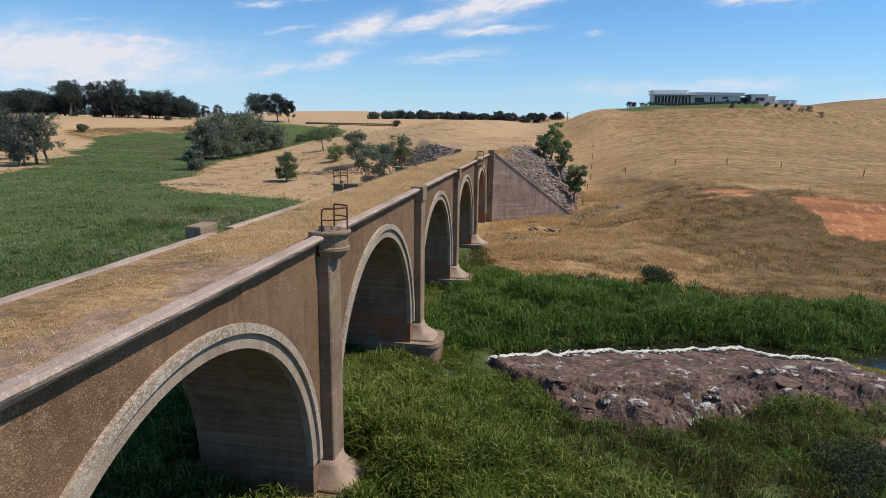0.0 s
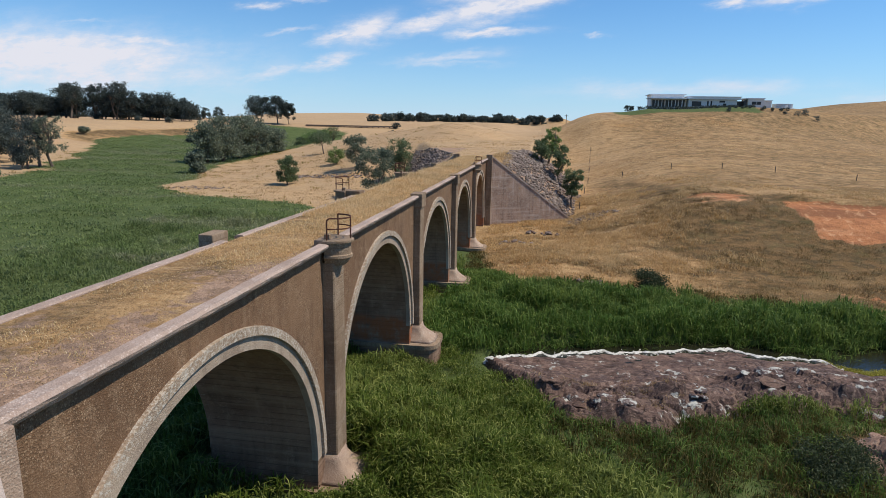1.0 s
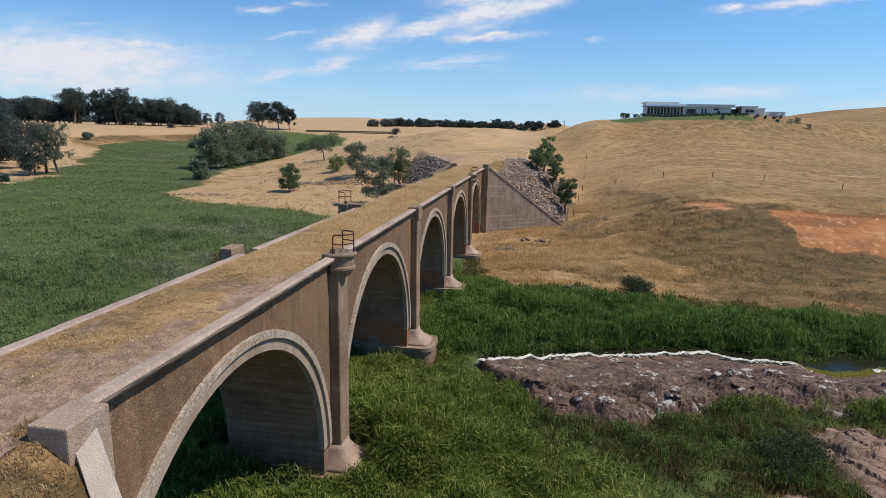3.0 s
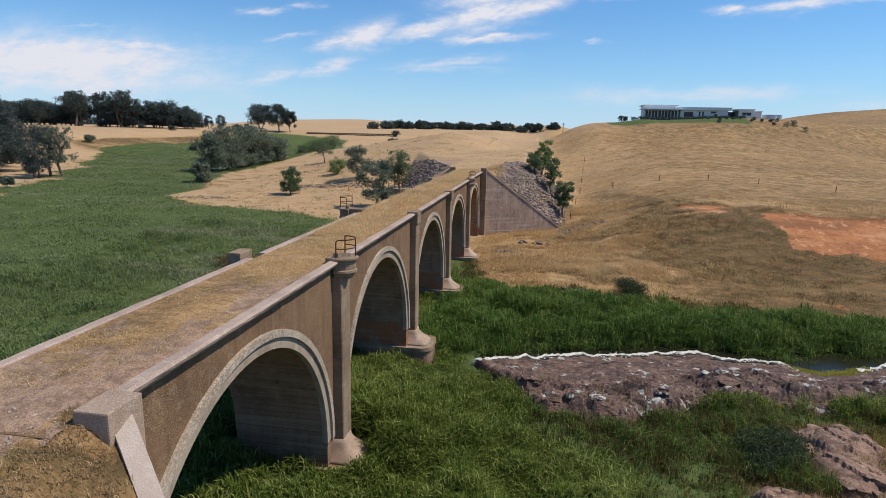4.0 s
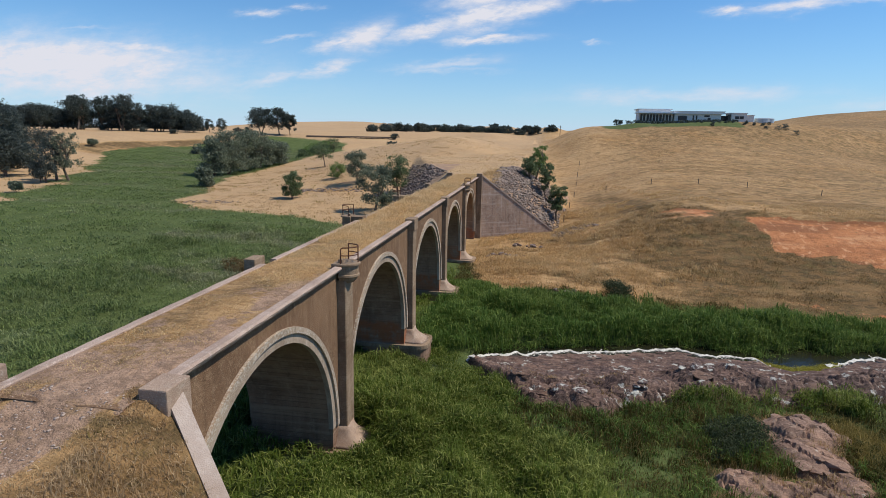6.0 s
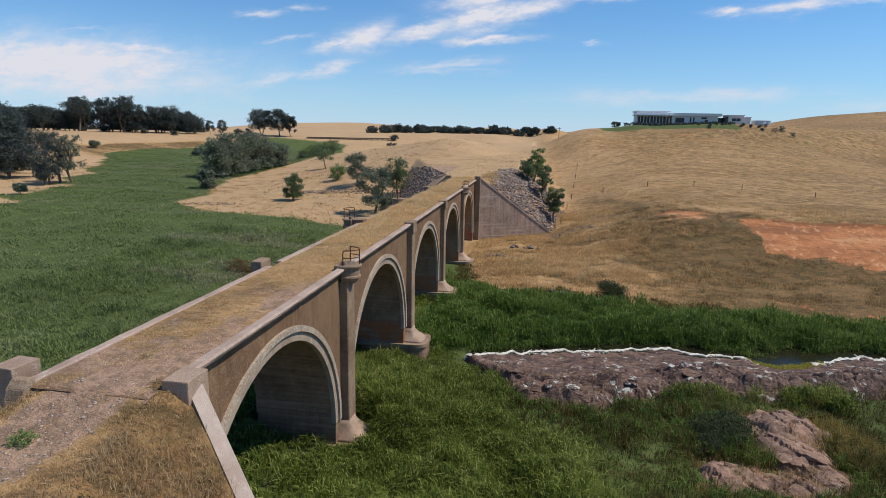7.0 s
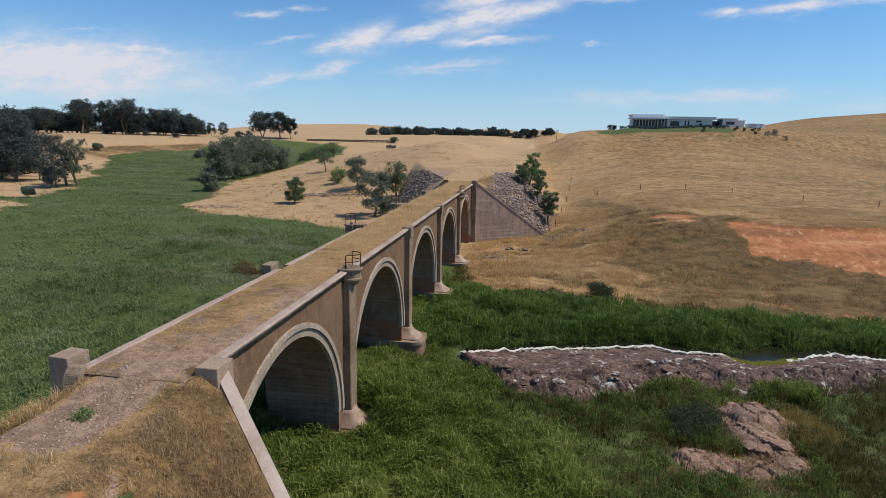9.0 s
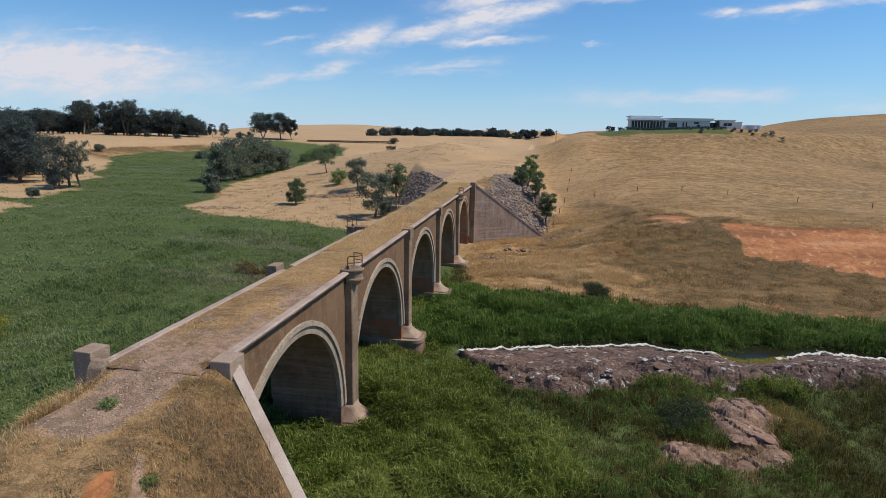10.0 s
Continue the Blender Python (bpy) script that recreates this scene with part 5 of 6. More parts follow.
x, y = scatter(6000, -150, -6, 60, 240, lambda x, y: (np.abs(zones(x, y)[0] + 0.3 * fbm(x / 3, y / 3, 133) - 0.4) < 0.3) & free(x, y), 17)
blades("edge_sedge", x, y, ground_z(x, y), 7, 0.5 + 0.3 * fbm(x / 2, y / 2, 134), 0.09, 0.4, 0.8, M_YELLOW, "olive-yellow sedge where marsh meets dry slope", "sedge", 17)


def dry(x, y):
    g, r, v, _ = zones(x, y)
    return (g < 0.45) & (r < 0.4) & (v < 0.5) & ((np.abs(x - XC) > 2.6) | (y > 88)) 


x, y = scatter(34000, 0.5, 70, 50, 110, lambda x, y: dry(x, y) & free(x, y) & drift(x, y, 4.0, 93, -0.12 + 0.5 * ss(76, 108, y)), 8)
blades("dry_bank_grass", x, y, ground_z(x, y), 6, 0.30 + 0.22 * fbm(x / 5, y / 5, 95), 0.035, 0.32, 0.85, M_STRAW2, "dry brown grass on the far bank", "grass", 8)
x, y = scatter(16000, -60, 95, 84, 190, lambda x, y: dry(x, y) & ((x < 16) | (fbm(x / 7, y / 5, 192) > 0.22)), 9)
blades("dry_hill_grass", x, y, ground_z(x, y), 5, 0.24 + 0.2 * fbm(x / 6, y / 6, 96), 0.06, 0.5, 0.8, M_STRAW, "straw-coloured grass on the hillside", "grass", 9)
x, y = scatter(6500, -75, -7, 78, 165, lambda x, y: dry(x, y) & free(x, y) & drift(x, y, 4.5, 391, 0.02), 19)
blades("slope_tussocks", x, y, ground_z(x, y), 7, 0.34 + 0.2 * fbm(x / 3, y / 3, 392), 0.06, 0.35, 0.85, M_STRAW2, "brownish dry tussocks on the paddock slope", "grass", 19)
x, y = scatter(5200, 0.5, 24, 62, 106, lambda x, y: dry(x, y) & (fbm(x / 4, y / 4, 97) > -0.1), 10)
blades("tall_dry_grass", x, y, ground_z(x, y), 14, 0.5 + 0.25 * fbm(x / 3, y / 3, 98), 0.035, 0.32, 0.7, M_STRAW, "tall golden grass below the wing wall", "grass", 10)


x, y = scatter(13000, 1.0, 34, 57, 108, lambda x, y: dry(x, y) & free(x, y) & drift(x, y, 3.2, 291, 0.08 + 0.25 * ss(16, 34, x)), 118)
blades("golden_tussocks", x, y, ground_z(x, y), 14, 0.48 + 0.35 * fbm(x / 2, y / 2, 295), 0.04, 0.24, 0.75, M_STRAW, "clumps of golden dry grass on the far bank", "grass", 118)
x, y = scatter(15000, 8, 66, 55, 112, lambda x, y: dry(x, y) & free(x, y) & (zones(x, y)[3] > 0.55 - 0.08 * ss(30, 12, x)) & (y < 96) & drift(x, y, 2.4, 191, 0.05), 108)
blades("scrub_tussocks", x, y, ground_z(x, y), 9, 0.36 + 0.28 * fbm(x / 3, y / 3, 195), 0.035, 0.26, 0.9, M_SCRUB, "low brown and olive scrub on the bank", "scrub", 108)


x, y = scatter(9000, 20, 100, 82, 132, lambda x, y: np.abs(y - 9 - np.interp(x, [18, 26, 32, 42, 50, 60, 100], [136, 115, 99, 87.5, 83, 81.5, 80])) + 4 * fbm(x / 6, y / 4, 193) < 5.5, 109)
blades("brow_grass", x, y, ground_z(x, y), 7, 0.34 + 0.2 * fbm(x / 4, y / 4, 194), 0.06, 0.3, 0.7, M_STRAW, "pale standing straw along the brow of the bank", "grass", 109)


def on_deck(x, y):
    n = fbm(x / 1.6, y / 2.6, 43)
    return n > -0.30 + 0.62 * ss(9, 1, y) + 0.16 * ss(24, 8, y) - 0.4 * ss(10, 30, y) + 0.18 * ss(-1.6, -0.4, x) * ss(40, 20, y)


x, y = scatter(14500, XL + 0.15, XR - 0.15, 2.5, 90, on_deck, 11)
blades("deck_grass", x, y, deck_z(x, y), 9, (0.11 + 0.38 * ss(8, 50, y)) * (1 + 0.6 * fbm(x / 2, y / 2, 44)), 0.016, 0.17, 0.9, M_DECKGRASS, "dry golden grass growing on the bridge deck", "grass", 11)
x, y = scatter(6000, XL + 0.15, XR - 0.15, 0.8, 40, lambda x, y: fbm(x / 1.1, y / 1.6, 45) > -0.15, 12)
blades("deck_weeds", x, y, deck_z(x, y), 8, 0.09, 0.014, 0.14, 0.9, M_STRAW2, "short weathered grass and weeds in gravel", "grass", 12)


def near_bank(x, y):
    g, r, v, _ = zones(x, y)
    e = embank(x, y) - natural(x, y)
    clear = (x < XC) | ((1.6 - y) * NEAR_C - (x - XC - 2.7) * NEAR_S > 0.46)     # off the wing's cap
    return (e > 0.3) & (r < 0.35) & (v < 0.36) & clear


x, y = scatter(27000, -11, 12, -14, 2.2, lambda x, y: near_bank(x, y) & (x + fbm(x, y, 197) > -0.2), 13)
blades("approach_grass", x, y, ground_z(x, y), 8, 0.24 + 0.2 * fbm(x / 1.5, y / 1.5, 98), 0.017, 0.13, 0.85, M_BROWN, "brown dry grass on the bridge approach", "grass", 13)
x, y = scatter(12500, -11, 1.5, -12, 1.5, lambda x, y: near_bank(x, y) & (x + fbm(x, y, 197) < 0.1) & (fbm(x / 1.2, y / 1.2, 196) > -0.1), 113)
blades("path_grass", x, y, ground_z(x, y), 6, 0.16 + 0.14 * fbm(x / 1.5, y / 1.5, 98), 0.016, 0.12, 0.8, M_STRAW2, "short dry grass beside the dirt track", "grass", 113)
x, y = scatter(700, -10, 3, -9, 1.5, lambda x, y: near_bank(x, y) & (fbm(x / 1.3, y / 1.3, 99) > 0.22), 14)
blades("straw_tufts", x, y, ground_z(x, y), 16, 0.42, 0.018, 0.09, 0.45, M_STRAW, "pale straw tufts beside the dirt track", "grass", 14)
x, y = scatter(420, -8, 8, -10, 1.5, lambda x, y: near_bank(x, y) & (fbm(x / 0.9, y / 0.9, 199) > 0.2), 114)
blades("bank_herbs", x, y, ground_z(x, y), 14, 0.20, 0.03, 0.12, 1.0, M_SEDGE, "grey-olive herbs in the dry approach grass", "weeds", 114)
x, y = scatter(3600, -10.5, -4.4, -6, 1.6, lambda x, y: (fbm(x / 1.4, y / 1.4, 94) > 0.25 - 0.55 * ss(2.0, 0.3, (1.75 - y) * NEAR_C - (-4.88 - x) * NEAR_S)) & (embank(x, y) > natural(x, y) + 1) & (np.abs(x + 5.0) + np.abs(y - 1.3) > 1.4), 15)
blades("verge_grass", x, y, ground_z(x, y), 11, 0.75, 0.022, 0.12, 0.45, M_STRAW, "long yellow grass beside the abutment block", "grass", 15)


def stones(name, n, keep, box_, r0, r1, mat, label, seed):
    """Loose stones as one mesh of faceted lumps."""
    g = np.random.default_rng(seed)
    x, y = scatter(n, *box_, keep, seed)
    bm = bmesh.new()
    bmesh.ops.create_icosphere(bm, subdivisions=1, radius=1.0)
    bm.verts.index_update()
    base = np.array([v.co[:] for v in bm.verts])
    tri = np.array([[v.index for v in f.verts] for f in bm.faces])
    bm.free()
    m = len(x)
    r = g.uniform(r0, r1, m) ** 1.0
    sc = r[:, None] * g.uniform(0.4, 1.6, (m, 3)) * np.array([1, 1, 0.6])
    jit = 1 + 0.30 * g.standard_normal((m, len(base)))
    co = base[None] * jit[..., None] * sc[:, None, :]
    a = g.uniform(0, 6.28, m)
    cx = co[..., 0] * np.cos(a)[:, None] - co[..., 1] * np.sin(a)[:, None] + x[:, None]
    cy = co[..., 0] * np.sin(a)[:, None] + co[..., 1] * np.cos(a)[:, None] + y[:, None]
    cz = co[..., 2] + (ground_z(x, y) + 0.15 * r)[:, None]
    co = np.stack([cx, cy, cz], -1).reshape(-1, 3)
    t = (tri[None] + (np.arange(m) * len(base))[:, None, None]).reshape(-1, 3)
    return tagged(tri_mesh(name, co, t, mat), label, "stones", kind="stuff")


def riprap_right(x, y):
    e = embank(x, y) - natural(x, y)
    beh = (y - 85.6) * WING_C - (np.abs(x - XC) - 2.7) * WING_S
    return (e > -0.5) & (x > 2.2) & (beh > 0.7) & (y < 112 + 6 * fbm(x / 5, y / 5, 33))


def riprap_left(x, y):
    e = embank(x, y) - natural(x, y)
    half = 2.3 + 0.36 * np.clip(y - 89.6, 0, 60)
    return (e > -0.3) & (XC - x > half - 0.3) & (x < -6) & (y > 96) & (y < 150)


stones("riprap", 9000, riprap_right, (2, 26, 85, 118), 0.10, 0.36, M_RIPRAP, "grey broken stone tipped down the embankment", 41)
stones("riprap_far", 11000, riprap_left, (-40, -6, 92, 150), 0.10, 0.32, M_RIPRAP, "dark broken stone on the embankment flank", 42)
stones("toe_rubble", 1500, lambda x, y: ((x - 15.6) / 3.6) ** 2 + ((y - 89.5) / 2.6) ** 2 + 0.9 * fbm(x / 2, y / 2, 35) < 1, (10, 23, 82, 93), 0.10, 0.32, M_RIPRAP, "grey rubble spilled at the wing wall's foot", 44)
stones("slope_stones", 500, lambda x, y: ((x + 58) / 6) ** 2 + ((y - 101 - 0.4 * (x + 58)) / 2.5) ** 2 + fbm(x / 2, y / 2, 36) < 1, (-66, -50, 94, 108), 0.08, 0.28, M_RIPRAP, "grey stones on the tip of the dry slope", 45)
stones("slope_rocks", 900, lambda x, y: ((x + 37) / 9) ** 2 + ((y - 121) / 2.2) ** 2 + 1.2 * fbm(x / 3, y / 2, 37) < 0.9, (-48, -26, 116, 127), 0.10, 0.34, M_RIPRAP, "dark broken rock in the dry slope", 46)
stones("track_pebbles", 2600, lambda x, y: (zones(x, y)[2] > 0.3) & (embank(x, y) > natural(x, y)), (-6, 4, -10, 1.4), 0.012, 0.045, M_CAP, "pale pebbles scattered on the dirt track", 43)


# ---- trees ----
def tree(x, y, height, radius, seed, leaf, label, leaves=1100, size=0.34, stems=1, low=0.35, name="gum_tree", clumps=16, z=None, group=""):
    """A tapered trunk with limbs, and a crown of small leaf sprays gathered in uneven clumps."""
    g = np.random.default_rng(seed)
    z0 = float(ground_z(x, y)) if z is None else z
    leaves, size = int(leaves * 2.9), size * 0.68
    root = tagged(new(name), label, "tree", group)
    root.matrix_world = pose(x, y, z0 - 0.1)
    bm = bmesh.new()
    tips = []
    for s in range(stems):
        lean = g.normal(0, 0.10, 2) * height
        top = Vector((lean[0] + (s - (stems - 1) / 2) * 0.35 * radius, lean[1], height * g.uniform(0.62, 0.72)))
        line = [Vector((0.15 * s, 0, 0)), top * 0.35 + Vector((*g.normal(0, 0.03 * height, 2), 0)), top * 0.7 + Vector((*g.normal(0, 0.04 * height, 2), 0)), top]
        w = 0.030 * height * (1 if stems == 1 else 0.75)
        tube(bm, line, [w, w * 0.75, w * 0.5, w * 0.22], 7)
        for _ in range(max(5, clumps // (2 * stems))):
            u = g.uniform(0.3, 0.95)
            i = 1 if u < 0.5 else 2
            st = line[i] + (line[i + 1 if i < 3 else 3] - line[i]) * g.uniform(0, 0.9)
            a = g.uniform(0, 6.28)
            rr = radius * g.uniform(0.35, 0.9)
            end = Vector((math.cos(a) * rr + top.x * 0.6, math.sin(a) * rr + top.y * 0.6, height * g.uniform(low + 0.08, 0.92)))
            mid = (st + end) / 2 + Vector((0, 0, 0.05 * height))
            tube(bm, [st, mid, end], [w * 0.38, w * 0.24, w * 0.08], 5)
            tips.append(end)
        tips.append(top + Vector((0, 0, 0.2 * height)))
    part("trunk", bm, M_BARK, root)
    while len(tips) < clumps * 2.2:
        a, rr = g.uniform(0, 6.28), radius * math.sqrt(g.uniform(0, 0.9))
        tips.append(Vector((math.cos(a) * rr, math.sin(a) * rr, height * g.uniform(low, 0.95) * (1 - 0.18 * rr / radius))))
    c = np.array([t_[:] for t_ in tips])
    cr = radius * g.uniform(0.26, 0.52, len(c))
    cr *= 0.80
    pick = g.choice(len(c), leaves, p=cr ** 2 / (cr ** 2).sum())
    d = g.normal(0, 1, (leaves, 3))
    d /= np.linalg.norm(d, axis=1)[:, None]
    p = c[pick] + np.clip(g.normal(0, 0.52, (leaves, 3)), -0.85, 0.85) * cr[pick][:, None] * np.array([1, 1, 0.8]) + d * (0.25 * cr[pick])[:, None]
    p[:, 2] = np.maximum(p[:, 2], 0.12 * height)
    u_ = g.normal(0, 1, (leaves, 3))
    u_ /= np.linalg.norm(u_, axis=1)[:, None]
    v_ = np.cross(u_, g.normal(0, 1, (leaves, 3)))
    v_ /= np.linalg.norm(v_, axis=1)[:, None]
    sz = size * g.uniform(0.5, 1.25, leaves)[:, None]
    quad = np.stack([p - u_ * sz, p + v_ * sz * 0.45, p + u_ * sz, p - v_ * sz * 0.45], 1)
    base = (np.arange(leaves) * 4)[:, None]
    tris = np.concatenate([base + np.array([0, 1, 2]), base + np.array([0, 2, 3])], 1).reshape(-1, 3)
    tri_mesh("crown", quad.reshape(-1, 3), tris, leaf, root)
    return root


# beside the far abutment
tree(13.7, 98.6, 7.4, 1.5, 1, M_GUM, "young gum tree with a slim trunk below the stone bank", 1500, 0.26, low=0.38)
tree(11.6, 104, 7.4, 1.6, 2, M_GUM, "young gum tree with drooping dark green leaves", 1150, 0.27, low=0.34)
tree(9.4, 111, 7.4, 1.6, 3, M_GUM2, "bright green gum sapling on the embankment", 1300, 0.28, low=0.28)
tree(8.2, 107, 4.4, 1.4, 4, M_GUM, "small gum tree low on the embankment", 1000, 0.26, low=0.25)
# left of the far end
tree(-33.5, 127, 8.2, 2.9, 5, M_GREYGUM, "grey-green gum tree on the dry slope", 1700, 0.3, low=0.3)
tree(-21.8, 101, 9.6, 3.0, 6, M_GREYGUM, "bushy grey-green gum tree below the bank", 2400, 0.3, low=0.2)
tree(-21.0, 117, 8.6, 2.8, 7, M_GUM, "dark gum tree beside the railway bank", 1700, 0.3, low=0.2)
tree(-18.6, 101, 3.8, 1.9, 8, M_GREYGUM, "low bushy gum beside the railway bank", 1300, 0.28, low=0.1)
tree(-41.0, 134, 4.6, 2.2, 9, M_GUM2, "light green shrubby gum", 900, 0.28, low=0.1)
tree(-54.0, 160, 6.6, 2.3, 10, M_GUM, "thin open gum tree on the paddock edge", 450, 0.3, low=0.4)
tree(-43.5, 111, 6.4, 2.0, 11, M_GUM, "lone round-crowned gum in dry paddock", 2100, 0.29, low=0.16)
# willows in the valley
for i, (x, y, h, r) in enumerate(((-84.4, 149.5, 11.5, 4.4), (-84.0, 157, 13.0, 4.8), (-83.5, 166, 13.5, 5.0), (-82.0, 173, 12.5, 4.8), (-80.5, 181, 9.0, 4.6), (-72.5, 124.5, 4.8, 2.0))):
    tree(x, y, h, r, 30 + i, M_GREYGUM, "dense grey-green willow clump beside the stream", 2300, 0.5, stems=3, low=0.06, name="willow", clumps=28, group="valley willows")
for i, (x, y, h, r) in enumerate(((-146, 306, 15.0, 6.0), (-137.5, 311, 15.0, 6.0), (-131, 311, 12.0, 3.2))):
    tree(x, y, h, r, 450 + i, M_HAZY_PINE, "tall dark gum with an open flat crown", 2000, 0.6, stems=2, low=0.3, clumps=20, group="roadside gums")
tree(-174, 300, 8.0, 2.4, 46, M_HAZY_PINE, "slender gum behind the willows", 700, 0.45, low=0.25)
tree(-166.5, 300, 8.8, 2.6, 47, M_HAZY_PINE, "slender gum behind the willows", 700, 0.45, low=0.25)
tree(-157, 300, 4.0, 2.4, 48, M_HAZY_PINE, "low dark gum behind the willows", 500, 0.4, low=0.1)
tree(-151.5, 300, 4.4, 2.4, 49, M_HAZY_PINE, "low dark gum behind the willows", 500, 0.4, low=0.1)
# at the valley's edge
for i, (x, y, h, r) in enumerate(((-127, 129.5, 8.0, 2.2), (-110.5, 117, 9.5, 2.8), (-111.5, 121.5, 12.5, 3.2), (-109, 122.5, 13.5, 3.0), (-111, 116, 5.5, 2.4), (-101.5, 99.3, 2.6, 1.2), (-174.5, 211, 3.2, 1.8))):
    tree(x, y, h, r, 50 + i, M_GREYGUM if i in (0, 3, 5, 6) else M_HAZY_PINE, "dark gum tree at the edge of the green valley", 950, 0.36, low=0.34, clumps=18, group="valley gums")
for i, (x, y, h, r) in enumerate(((-127.5, 122.5, 18, 5.6), (-134, 124, 21, 7.0), (-140, 134, 18, 7.0), (-148, 140, 17, 6.5))):
    tree(x, y, h, r, 150 + i, M_HAZY_PINE, "large spreading dark gum beside the green valley", 4200, 0.5, low=0.12, stems=2, clumps=40, group="valley gums")
for i, (x, y, h, r) in enumerate(((-180.5, 191, 8, 5.0), (-187, 187, 7, 4.5))):
    tree(x, y, h, r, 157 + i, M_HAZY_PINE, "dark rounded bush at the paddock edge", 1500, 0.45, low=0.1, clumps=20, name="bush")
# far belt
g_ = np.random.default_rng(77)
for i in range(44):
    u = (i - 2.5) / 52
    x, y = -190 - 190 * u + g_.normal(0, 1.5), 294 - 62 * u + g_.normal(0, 5)
    tall = i in (9, 10, 13, 14, 15, 16)
    h = float(np.interp(i, [0, 3, 6, 8, 9, 10, 11, 13, 15, 17, 18, 22, 44], [10, 14, 16, 16.5, 19, 20, 16, 19, 20, 17, 12.5, 13, 12])) * g_.uniform(0.93, 1.05)
    tree(x, y, h, 5.6 if not tall else 5.0, 80 + i, M_HAZY_PINE, "dark tree in a shelter belt across the paddock", 1250, 0.62, stems=2, low=0.42 if tall else 0.06, name="belt_tree", clumps=18, group="shelter belt")
    if i < 24:
        tree(x - 2.0, y + 5, min(11.5, 0.85 * h), 5.4, 480 + i, M_HAZY_PINE, "dark tree in a shelter belt across the paddock", 900, 0.62, stems=2, low=0.05, name="belt_tree", clumps=16, group="shelter belt")
for i in range(26):
    u = i / 25
    a, b = ((-104, 395), (-68, 400)) if i < 11 else ((-24, 430), (18, 420)) if i < 22 else ((-62, 420), (-46, 420))
    v = (i / 10) if i < 11 else ((i - 11) / 10 if i < 22 else (i - 22) / 3)
    x, y = a[0] + (b[0] - a[0]) * v + g_.normal(0, 2), a[1] + g_.normal(0, 8)
    tree(x, y, g_.uniform(3.5, 6.5), 3.8, 330 + i, M_HAZY_PINE, "distant dark paddock tree", 380, 0.9, low=0.1, name="distant_tree", clumps=10, group="distant trees")


for i in range(18):
    tree(-70 + 2.9 * i + g_.normal(0, 1), 425 + g_.normal(0, 8), g_.uniform(3.2, 5.2), 3.2, 360 + i, M_HAZY_PINE, "distant dark paddock tree", 250, 0.9, low=0.1, name="distant_tree", clumps=8, group="distant trees")


def shrub(x, y, h, r, seed, leaf, label, n=900, size=0.16, z=None, name="shrub"):
    return tree(x, y, h, r, seed, leaf, label, n, size, stems=3, low=0.15, name=name, clumps=14, z=z)


shrub(19.9, 55.6, 2.3, 1.75, 160, M_SHRUB, "dark round shrub where dry grass meets reeds", 1600, 0.16)
shrub(23.4, 24.4, 1.9, 1.8, 161, M_SHRUB, "dark fine-leaved shrub beside the granite outcrop", 2600, 0.11)
shrub(22.2, 23.0, 1.3, 1.2, 162, M_SHRUB, "low dark shrub beside the granite outcrop", 1500, 0.11)
shrub(-35.5, 24.0, 2.4, 2.0, 165, M_WATTLE, "yellow-green wattle bush on the marsh edge", 1500, 0.16)
shrub(-2.2, -1.5, 0.35, 0.32, 163, M_GUM2, "small green weed on the dirt track", 260, 0.06, name="weed")
shrub(1.2, -4.3, 0.3, 0.3, 164, M_GUM2, "small green weed beside the wheel rut", 220, 0.06, name="weed")
for i, (x, y) in enumerate(((-62, 300), (-70, 305), (-52, 310), (-75, 330), (-40, 300), (-140, 232), (-128, 240))):
    shrub(x, y, 3.2, 2.4, 170 + i, M_HAZY_PINE, "dark bush out in the dry paddock", 300, 0.5)
for i, (x, y) in enumerate(((-214, 286), (-201, 281), (-182, 279), (-228, 284), (-238, 280), (-250, 276))):
    shrub(x, y, 2.4, 1.9, 180 + i, M_HAZY_PINE, "low dark bush in front of the shelter belt", 300, 0.4)
for i, (x, y, h, r) in enumerate(((-92, 273, 7.0, 3.6), (-96, 276, 5.5, 3.4), (-91, 255, 5.5, 3.6), (-97, 258, 5.0, 3.4), (-88, 240, 4.2, 3.2), (-94, 244, 3.6, 3.0), (-83, 213, 3.0, 2.4))):
    shrub(x, y, h, r, 186 + i, M_GUM2 if i % 2 else M_GUM, "green bush in the upper valley", 520, 0.42)
for i, (x, y) in enumerate(((-24, 51), (-22.4, 52.6), (-26, 53))):
    shrub(x, y, 1.5, 1.2, 195 + i, M_SCRUB, "dead brown bush in the marsh grass", 500, 0.14)


# ---- house on the hill ----
HZ = float(ground_z(64.0, 213.0)) + 0.25
house = tagged(new("house"), "long low modern farmhouse with flat steel roofs", "house")


def hbox(name, mat, x0, x1, y0, y1, z0, z1, parent=house, label=""):
    bm = bmesh.new()
    box(bm, x0, x1, y0, y1, HZ + z0, HZ + z1)
    return part(name, bm, mat, parent, label)


# west wing: tall clerestory roof over a deep verandah
hbox("wall", M_GREYWALL, 44.4, 56.0, 215, 223, -2.5, 2.7)
hbox("clerestory", M_ROOF, 44.2, 55.0, 214.6, 223, 2.7, 3.95)
hbox("roof", M_ROOF, 43.6, 55.6, 213.8, 223.6, 3.95, 4.2)
hbox("verandah_roof", M_ROOF, 42.6, 57.0, 211.4, 215.4, 2.55, 2.72)
for i in range(7):
    hbox("verandah_post", M_CREAM, 42.9 + 2.2 * i, 43.04 + 2.2 * i, 211.6, 211.75, -2.5, 2.55)
